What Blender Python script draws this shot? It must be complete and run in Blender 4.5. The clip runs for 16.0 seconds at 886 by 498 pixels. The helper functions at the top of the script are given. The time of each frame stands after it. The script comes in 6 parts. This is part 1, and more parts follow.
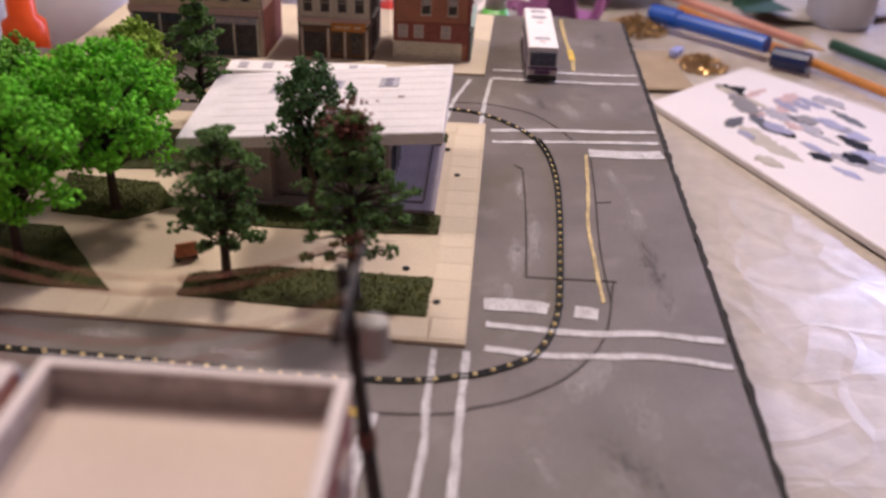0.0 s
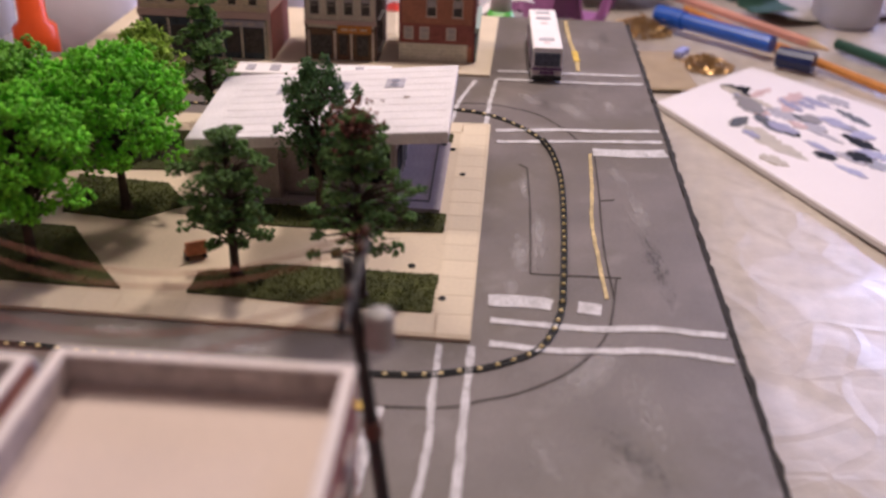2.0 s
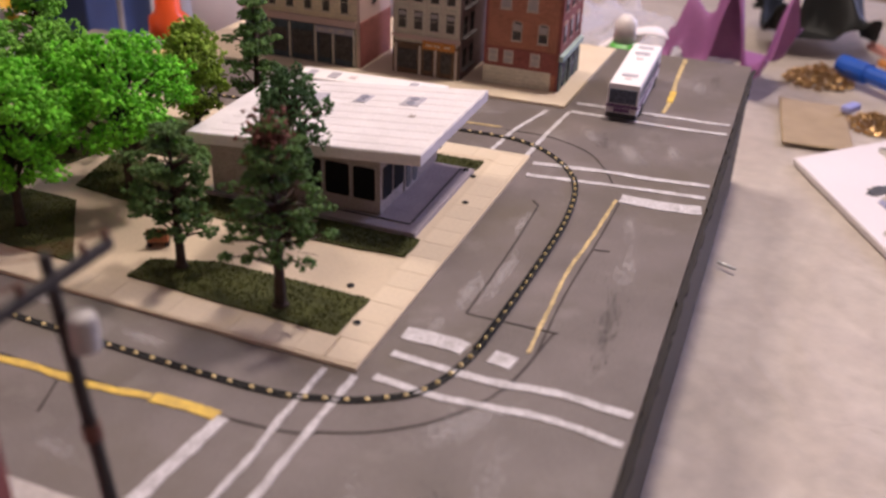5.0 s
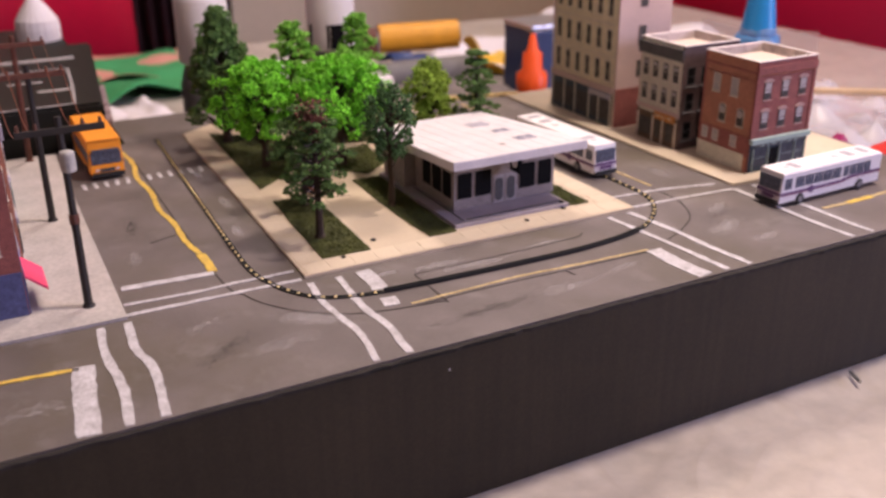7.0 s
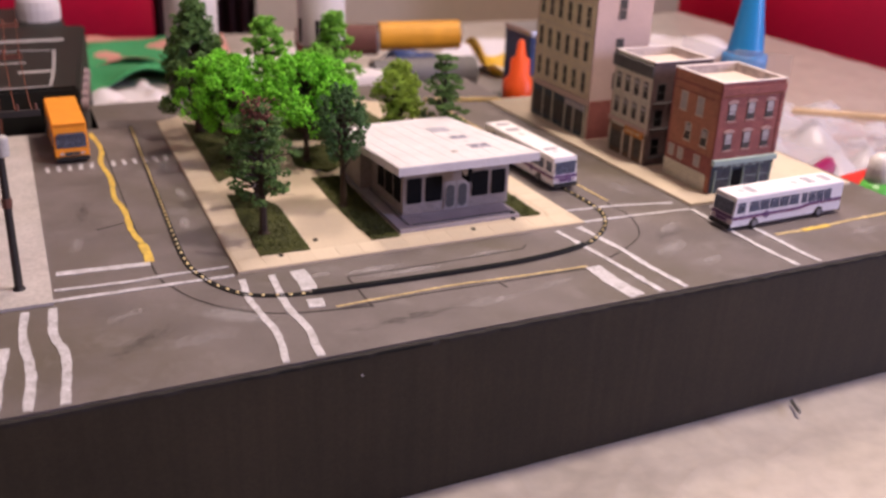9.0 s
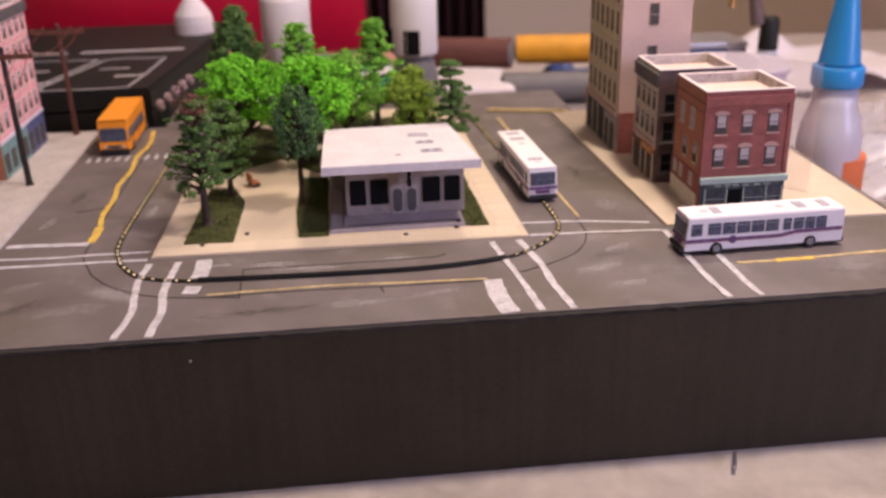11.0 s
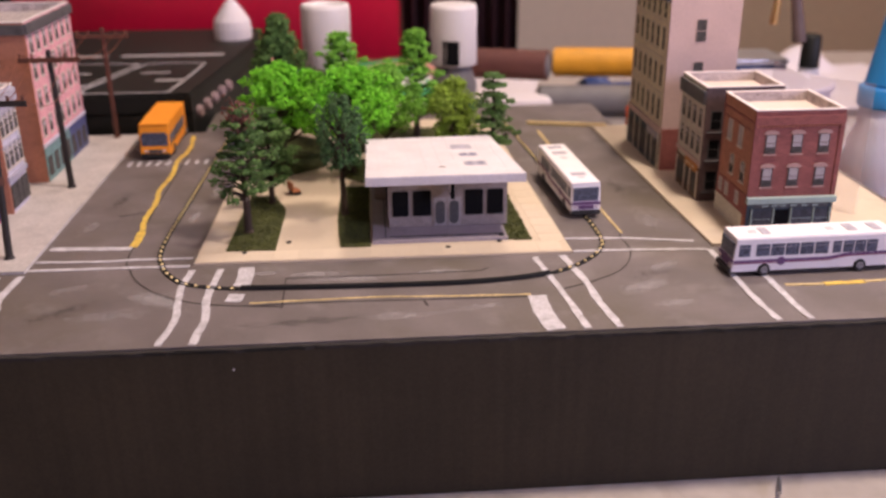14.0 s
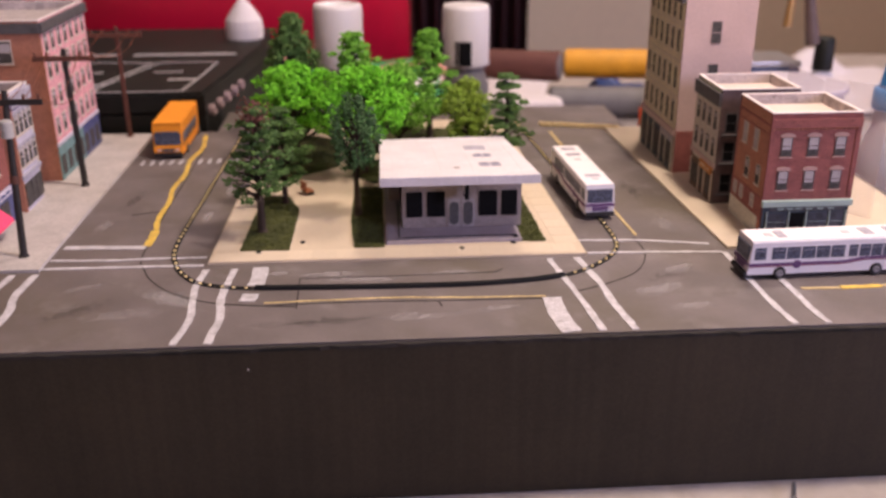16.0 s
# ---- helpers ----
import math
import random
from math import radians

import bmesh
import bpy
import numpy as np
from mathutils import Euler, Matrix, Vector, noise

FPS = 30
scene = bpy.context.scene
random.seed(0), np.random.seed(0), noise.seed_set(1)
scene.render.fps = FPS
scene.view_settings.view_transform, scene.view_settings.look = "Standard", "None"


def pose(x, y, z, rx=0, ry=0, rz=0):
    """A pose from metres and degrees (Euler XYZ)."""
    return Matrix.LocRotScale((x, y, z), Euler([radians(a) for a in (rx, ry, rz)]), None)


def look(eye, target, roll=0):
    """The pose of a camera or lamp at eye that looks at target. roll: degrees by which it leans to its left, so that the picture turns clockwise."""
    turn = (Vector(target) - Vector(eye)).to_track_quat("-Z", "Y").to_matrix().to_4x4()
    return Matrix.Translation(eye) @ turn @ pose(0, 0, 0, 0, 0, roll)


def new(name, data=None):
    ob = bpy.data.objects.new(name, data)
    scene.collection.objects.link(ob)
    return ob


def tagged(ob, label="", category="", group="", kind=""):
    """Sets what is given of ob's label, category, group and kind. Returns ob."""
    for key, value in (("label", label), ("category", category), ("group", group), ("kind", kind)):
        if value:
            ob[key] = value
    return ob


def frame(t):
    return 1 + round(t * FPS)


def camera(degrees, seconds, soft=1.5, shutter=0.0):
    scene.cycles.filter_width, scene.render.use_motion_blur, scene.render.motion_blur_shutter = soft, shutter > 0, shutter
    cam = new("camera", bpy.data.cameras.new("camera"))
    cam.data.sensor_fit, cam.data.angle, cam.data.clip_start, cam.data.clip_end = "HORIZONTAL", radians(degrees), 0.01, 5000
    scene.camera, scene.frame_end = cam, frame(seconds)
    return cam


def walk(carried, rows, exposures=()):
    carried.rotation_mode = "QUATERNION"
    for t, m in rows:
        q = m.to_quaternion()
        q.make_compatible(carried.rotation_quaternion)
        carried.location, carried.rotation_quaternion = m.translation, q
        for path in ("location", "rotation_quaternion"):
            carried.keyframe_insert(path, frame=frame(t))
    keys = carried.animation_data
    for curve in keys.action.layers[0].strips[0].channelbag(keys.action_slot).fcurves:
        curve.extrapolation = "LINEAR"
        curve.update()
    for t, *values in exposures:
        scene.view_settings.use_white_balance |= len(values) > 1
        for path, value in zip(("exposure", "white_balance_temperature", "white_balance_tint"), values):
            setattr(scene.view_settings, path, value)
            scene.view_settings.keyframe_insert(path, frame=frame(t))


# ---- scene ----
import itertools

cam = camera(50.0, 16.0, soft=2.7)
cam.data.dof.use_dof, cam.data.dof.focus_distance, cam.data.dof.aperture_fstop = True, 0.42, 10.5
PATH = [
    (0, (-0.2500, 0.0857, 0.1773), (0.0975, 0.1022, -0.0201), 2.22),
    (0.5, (-0.2519, 0.0848, 0.1764), (0.0960, 0.1035, -0.0200), 1.86),
    (1, (-0.2532, 0.0854, 0.1777), (0.0949, 0.1041, -0.0184), 1.93),
    (1.5, (-0.2541, 0.0850, 0.1785), (0.0939, 0.1041, -0.0178), 1.81),
    (2, (-0.2552, 0.0842, 0.1780), (0.0927, 0.1043, -0.0184), 1.66),
    (2.5, (-0.2552, 0.0842, 0.1784), (0.0924, 0.1042, -0.0184), 1.62),
    (3, (-0.2575, 0.0830, 0.1769), (0.0906, 0.1056, -0.0189), 1.54),
    (3.5, (-0.2610, 0.0833, 0.1782), (0.0870, 0.1062, -0.0176), 1.56),
    (4, (-0.2644, 0.0876, 0.1785), (0.0836, 0.1110, -0.0174), 1.58),
    (4.2, (-0.2655, 0.0857, 0.1815), (0.0816, 0.1112, -0.0157), 1.76),
    (6.3, (-0.1232, -0.2479, 0.1684), (0.0726, 0.0592, 0.0030), 1.19),
    (6.5, (-0.1287, -0.2602, 0.1777), (0.0535, 0.0564, 0.0149), 0.48),
    (7, (-0.1266, -0.2915, 0.1862), (0.0422, 0.0343, 0.0268), -0.41),
    (7.5, (-0.1260, -0.2893, 0.1846), (0.0409, 0.0384, 0.0271), 0.26),
    (8, (-0.1137, -0.2844, 0.1784), (0.0546, 0.0421, 0.0202), 0.72),
    (8.5, (-0.1078, -0.2835, 0.1831), (0.0614, 0.0418, 0.0233), 0.95),
    (8.7, (-0.1042, -0.2923, 0.1920), (0.0634, 0.0333, 0.0310), 1.59),
    (10.8, (0.0978, -0.3523, 0.1815), (0.1378, 0.0143, 0.0266), -1.27),
    (11, (0.0987, -0.3535, 0.1804), (0.1355, 0.0142, 0.0272), -1.38),
    (11.5, (0.0957, -0.3534, 0.1841), (0.1298, 0.0150, 0.0322), -0.73),
    (12, (0.0928, -0.3499, 0.1823), (0.1254, 0.0188, 0.0307), -0.73),
    (12.5, (0.0915, -0.3510, 0.1839), (0.1233, 0.0178, 0.0322), -0.74),
    (13, (0.0885, -0.3469, 0.1834), (0.1202, 0.0222, 0.0325), -0.58),
    (13.5, (0.0882, -0.3480, 0.1832), (0.1174, 0.0213, 0.0324), -0.50),
    (14, (0.0885, -0.3487, 0.1816), (0.1165, 0.0211, 0.0318), -0.42),
    (14.5, (0.0883, -0.3482, 0.1806), (0.1154, 0.0218, 0.0310), -0.35),
    (15, (0.0869, -0.3480, 0.1817), (0.1133, 0.0219, 0.0319), -0.24),
    (15.5, (0.0864, -0.3491, 0.1803), (0.1120, 0.0212, 0.0312), -0.25),
    (16, (0.0848, -0.3475, 0.1815), (0.1101, 0.0226, 0.0319), -0.19),
]
walk(cam, [(t, look(eye, target, roll)) for t, eye, target, roll in PATH],
     [(0, 0.20, 6050, 10), (4.2, 0.20, 6050, 10), (6.3, 0.53, 6300, 13), (8.7, 0.53, 6300, 13), (10.8, 0.44, 6480, 13), (16, 0.44, 6480, 13)])

# ---------------------------------------------------------------- light
world = bpy.data.worlds.new("room_air")
scene.world = world
world.use_nodes = True
world.node_tree.nodes["Background"].inputs[0].default_value = (0.9, 0.8, 0.75, 1)
world.node_tree.nodes["Background"].inputs[1].default_value = 0.15


def area_lamp(name, eye, target, w, h, power, color):
    data = bpy.data.lights.new(name, "AREA")
    data.shape, data.size, data.size_y, data.energy, data.color = "RECTANGLE", w, h, power, color
    ob = new(name, data)
    ob.matrix_world = look(eye, target)
    return ob


# unseen overhead fill, added to keep the room behind the diorama bright
area_lamp("room_fill_light", (0.55, 0.75, 1.50), (0.30, 0.60, 0.0), 0.40, 0.40, 19.0, (1.0, 0.81, 0.68))
area_lamp("desk_lamp_light", (0.36, 0.02, 0.70), (0.15, 0.12, 0.0), 0.07, 0.07, 3.8, (1.0, 0.81, 0.68))
area_lamp("window_light", (1.84, -1.06, 0.60), (0.1, 0.0, 0.0), 0.7, 0.7, 29.0, (0.64, 0.63, 1.0))

# ---------------------------------------------------------------- materials
MATS = {}


def mat(name, color, rough=0.7, metal=0.0, grain=900.0, vary=0.18, blotch=60.0, bump=0.15, dark=None, coat=0.0, alpha=None,
        island=0.0, spec=None, trans=0.0, obj_random=0.0):
    """A surface with colour changes at two scales and fine relief."""
    if name in MATS:
        return MATS[name]
    m = bpy.data.materials.new(name)
    m.use_nodes = True
    nt = m.node_tree
    b = nt.nodes["Principled BSDF"]
    b.inputs["Roughness"].default_value = rough
    b.inputs["Metallic"].default_value = metal
    b.inputs["Coat Weight"].default_value = coat
    b.inputs["Transmission Weight"].default_value = trans
    if spec is not None:
        b.inputs["Specular IOR Level"].default_value = spec
    if alpha is not None:
        b.inputs["Alpha"].default_value = alpha
    tc = nt.nodes.new("ShaderNodeTexCoord")
    n1, n2 = nt.nodes.new("ShaderNodeTexNoise"), nt.nodes.new("ShaderNodeTexNoise")
    n1.inputs["Scale"].default_value, n2.inputs["Scale"].default_value = grain, blotch
    n1.inputs["Detail"].default_value, n2.inputs["Detail"].default_value = 3, 4
    for n in (n1, n2):
        nt.links.new(tc.outputs["Object"], n.inputs["Vector"])
    add = nt.nodes.new("ShaderNodeMath")
    add.operation = "ADD"
    nt.links.new(n1.outputs["Fac"], add.inputs[0])
    nt.links.new(n2.outputs["Fac"], add.inputs[1])
    last = add
    if island or obj_random:
        src = nt.nodes.new("ShaderNodeNewGeometry" if island else "ShaderNodeObjectInfo")
        mul = nt.nodes.new("ShaderNodeMath")
        mul.operation = "MULTIPLY_ADD"
        nt.links.new(src.outputs["Random Per Island" if island else "Random"], mul.inputs[0])
        mul.inputs[1].default_value = island or obj_random
        nt.links.new(add.outputs[0], mul.inputs[2])
        sub = nt.nodes.new("ShaderNodeMath")
        sub.operation = "SUBTRACT"
        nt.links.new(mul.outputs[0], sub.inputs[0])
        sub.inputs[1].default_value = (island or obj_random) / 2
        last = sub
    ramp = nt.nodes.new("ShaderNodeMapRange")
    ramp.inputs[1].default_value, ramp.inputs[2].default_value = 0.6, 1.4
    nt.links.new(last.outputs[0], ramp.inputs[0])
    mix = nt.nodes.new("ShaderNodeMix")
    mix.data_type = "RGBA"
    lo = dark or [c * (1 - vary) for c in color]
    hi = [min(1, c * (1 + vary)) for c in color]
    mix.inputs[6].default_value, mix.inputs[7].default_value = (*lo, 1), (*hi, 1)
    nt.links.new(ramp.outputs[0], mix.inputs[0])
    nt.links.new(mix.outputs[2], b.inputs["Base Color"])
    if bump:
        bp = nt.nodes.new("ShaderNodeBump")
        bp.inputs["Strength"].default_value, bp.inputs["Distance"].default_value = bump, 0.0004
        nt.links.new(n1.outputs["Fac"], bp.inputs["Height"])
        nt.links.new(bp.outputs[0], b.inputs["Normal"])
    MATS[name] = m
    return m


M_ROAD = mat("painted_asphalt", (0.165, 0.139, 0.137), 0.55, grain=1500, blotch=30, vary=0.28, dark=(0.082, 0.068, 0.062), bump=0.3)
M_BLACK = mat("black_card", (0.0250, 0.0182, 0.0105), 0.62, spec=0.35, grain=700, blotch=25, vary=0.4, bump=0.12)
M_EDGE = mat("torn_card_edge", (0.020, 0.016, 0.014), 0.9, grain=2000)
M_PAVE = mat("cream_card", (0.62, 0.52, 0.39), 0.8, grain=1200, blotch=40, vary=0.10, obj_random=0.3)
M_PAVE2 = mat("grey_card_pavement", (0.50, 0.45, 0.42), 0.8, grain=1200, blotch=35, vary=0.14, obj_random=0.4)
M_JOINT = mat("pencil_joint", (0.36, 0.30, 0.23), 0.9)
M_GRASS = mat("flock_grass", (0.055, 0.062, 0.014), 0.95, grain=2600, blotch=120, vary=0.55, bump=0.9)
M_WHITE = mat("white_road_paint", (0.60, 0.58, 0.61), 0.6, grain=900, blotch=170, vary=0.2, dark=(0.30, 0.28, 0.285))
M_WORN = mat("worn_white_paint", (0.30, 0.285, 0.29), 0.6, grain=800, blotch=160, vary=0.35)
M_YELLOW = mat("yellow_road_paint", (0.76, 0.53, 0.07), 0.6, grain=800, blotch=140, vary=0.15, dark=(0.40, 0.26, 0.07))
M_YWORN = mat("worn_yellow_paint", (0.50, 0.38, 0.18), 0.6, grain=600, blotch=150, vary=0.5)
M_SLOT = mat("dark_slot", (0.006, 0.006, 0.006), 0.8)
M_SEAM = mat("dusty_seam", (0.045, 0.036, 0.034), 0.9)
M_CHAIN = mat("brass_chain", (1.0, 0.76, 0.36), 0.28, 0.35, vary=0.10)
M_TABLE = mat("cloudy_plastic_sheet", (0.52, 0.46, 0.405), 0.36, grain=90, blotch=22, vary=0.18, bump=0.4, coat=0.10)


def creased(m, scale, depth):
    """Soft crossing folds, as in a sheet of plastic film, their shade darkened into the colour too."""
    nt = m.node_tree
    b = nt.nodes["Principled BSDF"]
    tc = nt.nodes.new("ShaderNodeTexCoord")
    warp = nt.nodes.new("ShaderNodeTexNoise")
    warp.inputs["Scale"].default_value = scale * 0.6
    mixv = nt.nodes.new("ShaderNodeMix")
    mixv.data_type, mixv.inputs[0].default_value = "VECTOR", 0.12
    nt.links.new(tc.outputs["Object"], warp.inputs["Vector"])
    nt.links.new(tc.outputs["Object"], mixv.inputs[4])
    nt.links.new(warp.outputs["Color"], mixv.inputs[5])
    total = None
    for k, s in enumerate((scale, scale * 2.3)):
        vor = nt.nodes.new("ShaderNodeTexVoronoi")
        vor.feature = "DISTANCE_TO_EDGE"
        vor.inputs["Scale"].default_value = s
        nt.links.new(mixv.outputs[1], vor.inputs["Vector"])
        rg = nt.nodes.new("ShaderNodeMapRange")
        rg.inputs[1].default_value, rg.inputs[2].default_value, rg.inputs[3].default_value, rg.inputs[4].default_value = 0.0, 0.14, 1.0 - 0.4 * k, 0.0
        nt.links.new(vor.outputs["Distance"], rg.inputs[0])
        if total is None:
            total = rg
        else:
            ad = nt.nodes.new("ShaderNodeMath")
            nt.links.new(total.outputs[0], ad.inputs[0])
            nt.links.new(rg.outputs[0], ad.inputs[1])
            total = ad
    old = b.inputs["Base Color"].links[0].from_socket
    mul = nt.nodes.new("ShaderNodeMix")
    mul.data_type, mul.blend_type = "RGBA", "MULTIPLY"
    mul.inputs[7].default_value = (0.92, 0.91, 0.91, 1)
    nt.links.new(total.outputs[0], mul.inputs[0])
    nt.links.new(old, mul.inputs[6])
    nt.links.new(mul.outputs[2], b.inputs["Base Color"])
    bp = nt.nodes.new("ShaderNodeBump")
    bp.inputs["Strength"].default_value, bp.inputs["Distance"].default_value = 0.8, depth
    nt.links.new(total.outputs[0], bp.inputs["Height"])
    nt.links.new(b.inputs["Normal"].links[0].from_socket, bp.inputs["Normal"])
    nt.links.new(bp.outputs[0], b.inputs["Normal"])


creased(M_TABLE, 12.0, 0.0006)


def stained(m, scale, color, low, high):
    """Broad soft patches of a second brushed-on colour."""
    nt = m.node_tree
    b = nt.nodes["Principled BSDF"]
    tc, nz = nt.nodes.new("ShaderNodeTexCoord"), nt.nodes.new("ShaderNodeTexNoise")
    nz.inputs["Scale"].default_value, nz.inputs["Detail"].default_value, nz.inputs["Roughness"].default_value = scale, 5, 0.62
    nt.links.new(tc.outputs["Object"], nz.inputs["Vector"])
    rg = nt.nodes.new("ShaderNodeMapRange")
    rg.inputs[1].default_value, rg.inputs[2].default_value = low, high
    nt.links.new(nz.outputs["Fac"], rg.inputs[0])
    mx = nt.nodes.new("ShaderNodeMix")
    mx.data_type = "RGBA"
    mx.inputs[7].default_value = (*color, 1)
    old = b.inputs["Base Color"].links[0].from_socket
    nt.links.new(rg.outputs[0], mx.inputs[0])
    nt.links.new(old, mx.inputs[6])
    nt.links.new(mx.outputs[2], b.inputs["Base Color"])


stained(M_ROAD, 9.0, (0.112, 0.092, 0.070), 0.46, 0.66)
stained(M_ROAD, 38.0, (0.215, 0.190, 0.185), 0.56, 0.78)
stained(M_PAVE, 30.0, (0.50, 0.40, 0.29), 0.54, 0.75)


def ribbed(m, pitch, strength):
    """Faint upright ribs, as corrugated card shows through paint."""
    nt = m.node_tree
    b = nt.nodes["Principled BSDF"]
    tc, mp, nz = nt.nodes.new("ShaderNodeTexCoord"), nt.nodes.new("ShaderNodeMapping"), nt.nodes.new("ShaderNodeTexNoise")
    mp.inputs["Scale"].default_value = (1.0 / pitch, 4.0, 4.0)
    nz.inputs["Scale"].default_value, nz.inputs["Detail"].default_value = 1.0, 3
    nt.links.new(tc.outputs["Object"], mp.inputs["Vector"])
    nt.links.new(mp.outputs["Vector"], nz.inputs["Vector"])
    old = b.inputs["Base Color"].links[0].from_socket
    mul = nt.nodes.new("ShaderNodeMix")
    mul.data_type, mul.blend_type = "RGBA", "MULTIPLY"
    mul.inputs[7].default_value = (0.80, 0.79, 0.78, 1)
    rg = nt.nodes.new("ShaderNodeMapRange")
    rg.inputs[1].default_value, rg.inputs[2].default_value = 0.42, 0.62
    nt.links.new(nz.outputs["Fac"], rg.inputs[0])
    nt.links.new(rg.outputs[0], mul.inputs[0])
    nt.links.new(old, mul.inputs[6])
    nt.links.new(mul.outputs[2], b.inputs["Base Color"])
    bp = nt.nodes.new("ShaderNodeBump")
    bp.inputs["Strength"].default_value, bp.inputs["Distance"].default_value = strength, 0.0006
    nt.links.new(nz.outputs["Fac"], bp.inputs["Height"])
    nt.links.new(b.inputs["Normal"].links[0].from_socket, bp.inputs["Normal"])
    nt.links.new(bp.outputs[0], b.inputs["Normal"])


ribbed(M_BLACK, 0.006, 0.22)
M_TIN = mat("bare_steel", (0.5, 0.5, 0.52), 0.35, 0.9)


# ---------------------------------------------------------------- building helpers
def box_into(bm, x0, x1, y0, y1, z0, z1, bevel=0.0):
    r = bmesh.ops.create_cube(bm, size=1.0)
    for v in r["verts"]:
        v.co = Vector(((x0 + x1) / 2 + v.co.x * (x1 - x0), (y0 + y1) / 2 + v.co.y * (y1 - y0), (z0 + z1) / 2 + v.co.z * (z1 - z0)))
    if bevel:
        edges = list({e for v in r["verts"] for e in v.link_edges})
        bmesh.ops.bevel(bm, geom=edges, offset=bevel, segments=2, profile=0.6, affect="EDGES")
    return bm


def box(x0, x1, y0, y1, z0, z1, bevel=0.0):
    return box_into(bmesh.new(), x0, x1, y0, y1, z0, z1, bevel)


def cyl_into(bm, p0, p1, r0, r1=None, seg=12):
    p0, p1 = Vector(p0), Vector(p1)
    d = p1 - p0
    m = Matrix.Translation((p0 + p1) / 2) @ d.to_track_quat("Z", "Y").to_matrix().to_4x4()
    bmesh.ops.create_cone(bm, cap_ends=True, segments=seg, radius1=r0, radius2=r0 if r1 is None else r1, depth=d.length, matrix=m)
    return bm


def cyl(p0, p1, r0, r1=None, seg=12):
    return cyl_into(bmesh.new(), p0, p1, r0, r1, seg)


def lathe(profile, seg=28):
    """A turned solid from (radius, height) pairs."""
    bm = bmesh.new()
    rings = []
    for r, z in profile:
        rings.append([bm.verts.new((r * math.cos(2 * math.pi * k / seg), r * math.sin(2 * math.pi * k / seg), z)) for k in range(seg)])
    for a, b in zip(rings, rings[1:]):
        for k in range(seg):
            bm.faces.new((a[k], a[(k + 1) % seg], b[(k + 1) % seg], b[k]))
    bm.faces.new(list(reversed(rings[0])))
    bm.faces.new(rings[-1])
    return bm


def slab(points, z0, z1, bevel=0.0):
    """An upright prism over a plan outline given anticlockwise."""
    bm = bmesh.new()
    low = [bm.verts.new((x, y, z0)) for x, y in points]
    top = [bm.verts.new((x, y, z1)) for x, y in points]
    bm.faces.new(list(reversed(low)))
    bm.faces.new(top)
    n = len(points)
    for k in range(n):
        bm.faces.new((low[k], low[(k + 1) % n], top[(k + 1) % n], top[k]))
    if bevel:
        bmesh.ops.bevel(bm, geom=[e for e in bm.edges if all(v in top for v in e.verts)], offset=bevel, segments=2, affect="EDGES")
    return bm


def ribbon(points, width, z0, z1, ragged=0.0, rnd=None):
    """A strip along a plan line, with a slightly uneven brush-painted edge."""
    bm = bmesh.new()
    n = len(points)
    rows = []
    for k, (x, y) in enumerate(points):
        a, c = points[max(0, k - 1)], points[min(n - 1, k + 1)]
        d = Vector((c[0] - a[0], c[1] - a[1])).normalized()
        side = Vector((-d.y, d.x))
        w1 = width / 2 * (1 + (rnd.uniform(-ragged, ragged) if rnd else 0))
        w2 = width / 2 * (1 + (rnd.uniform(-ragged, ragged) if rnd else 0))
        p, q = Vector((x, y)) + side * w1, Vector((x, y)) - side * w2
        rows.append([bm.verts.new((p.x, p.y, z0)), bm.verts.new((p.x, p.y, z1)), bm.verts.new((q.x, q.y, z1)), bm.verts.new((q.x, q.y, z0))])
    for a, b in zip(rows, rows[1:]):
        for k in range(4):
            bm.faces.new((a[k], b[k], b[(k + 1) % 4], a[(k + 1) % 4]))
    bm.faces.new(rows[0])
    bm.faces.new(list(reversed(rows[-1])))
    bmesh.ops.recalc_face_normals(bm, faces=bm.faces)
    return bm


def smooth_line(points, step=0.003):
    """Catmull-Rom through the points, evenly sampled."""
    pts = [Vector(p).to_3d() for p in points]
    pts = [2 * pts[0] - pts[1]] + pts + [2 * pts[-1] - pts[-2]]
    out = []
    for k in range(1, len(pts) - 2):
        a, b, c, d = pts[k - 1:k + 3]
        n = max(2, int((c - b).length / step))
        for s in range(n):
            t = s / n
            out.append(0.5 * (2 * b + (c - a) * t + (2 * a - 5 * b + 4 * c - d) * t * t + (3 * b - a - 3 * c + d) * t ** 3))
    out.append(pts[-2])
    return out


def mesh_of(bm, name, material, smooth=False):
    me = bpy.data.meshes.new(name)
    bmesh.ops.recalc_face_normals(bm, faces=bm.faces)
    bm.to_mesh(me)
    bm.free()
    me.materials.append(material)
    if smooth:
        for p in me.polygons:
            p.use_smooth = True
    return me


def part(name, bm, material, parent, label="", smooth=False):
    ob = new(name, mesh_of(bm, name, material, smooth))
    ob.parent = parent
    return tagged(ob, label)


def piece(name, me, parent, x=0, y=0, z=0, rz=0):
    """A further object on a shared mesh."""
    ob = new(name, me)
    ob.parent = parent
    ob.matrix_basis = pose(x, y, z, 0, 0, rz)
    return ob


def thing(name, label, category, group="", kind="", m=None):
    ob = new(name)
    ob.empty_display_size = 0.01
    if m is not None:
        ob.matrix_basis = m
    return tagged(ob, label, category, group, kind)


def solid(name, bm, material, label, category, group="", kind="", m=None, smooth=False):
    ob = new(name, mesh_of(bm, name, material, smooth))
    if m is not None:
        ob.matrix_basis = m
    return tagged(ob, label, category, group, kind)

TABLE_Z = -0.078
X0, X1, YB = -0.27, 0.385, 0.40

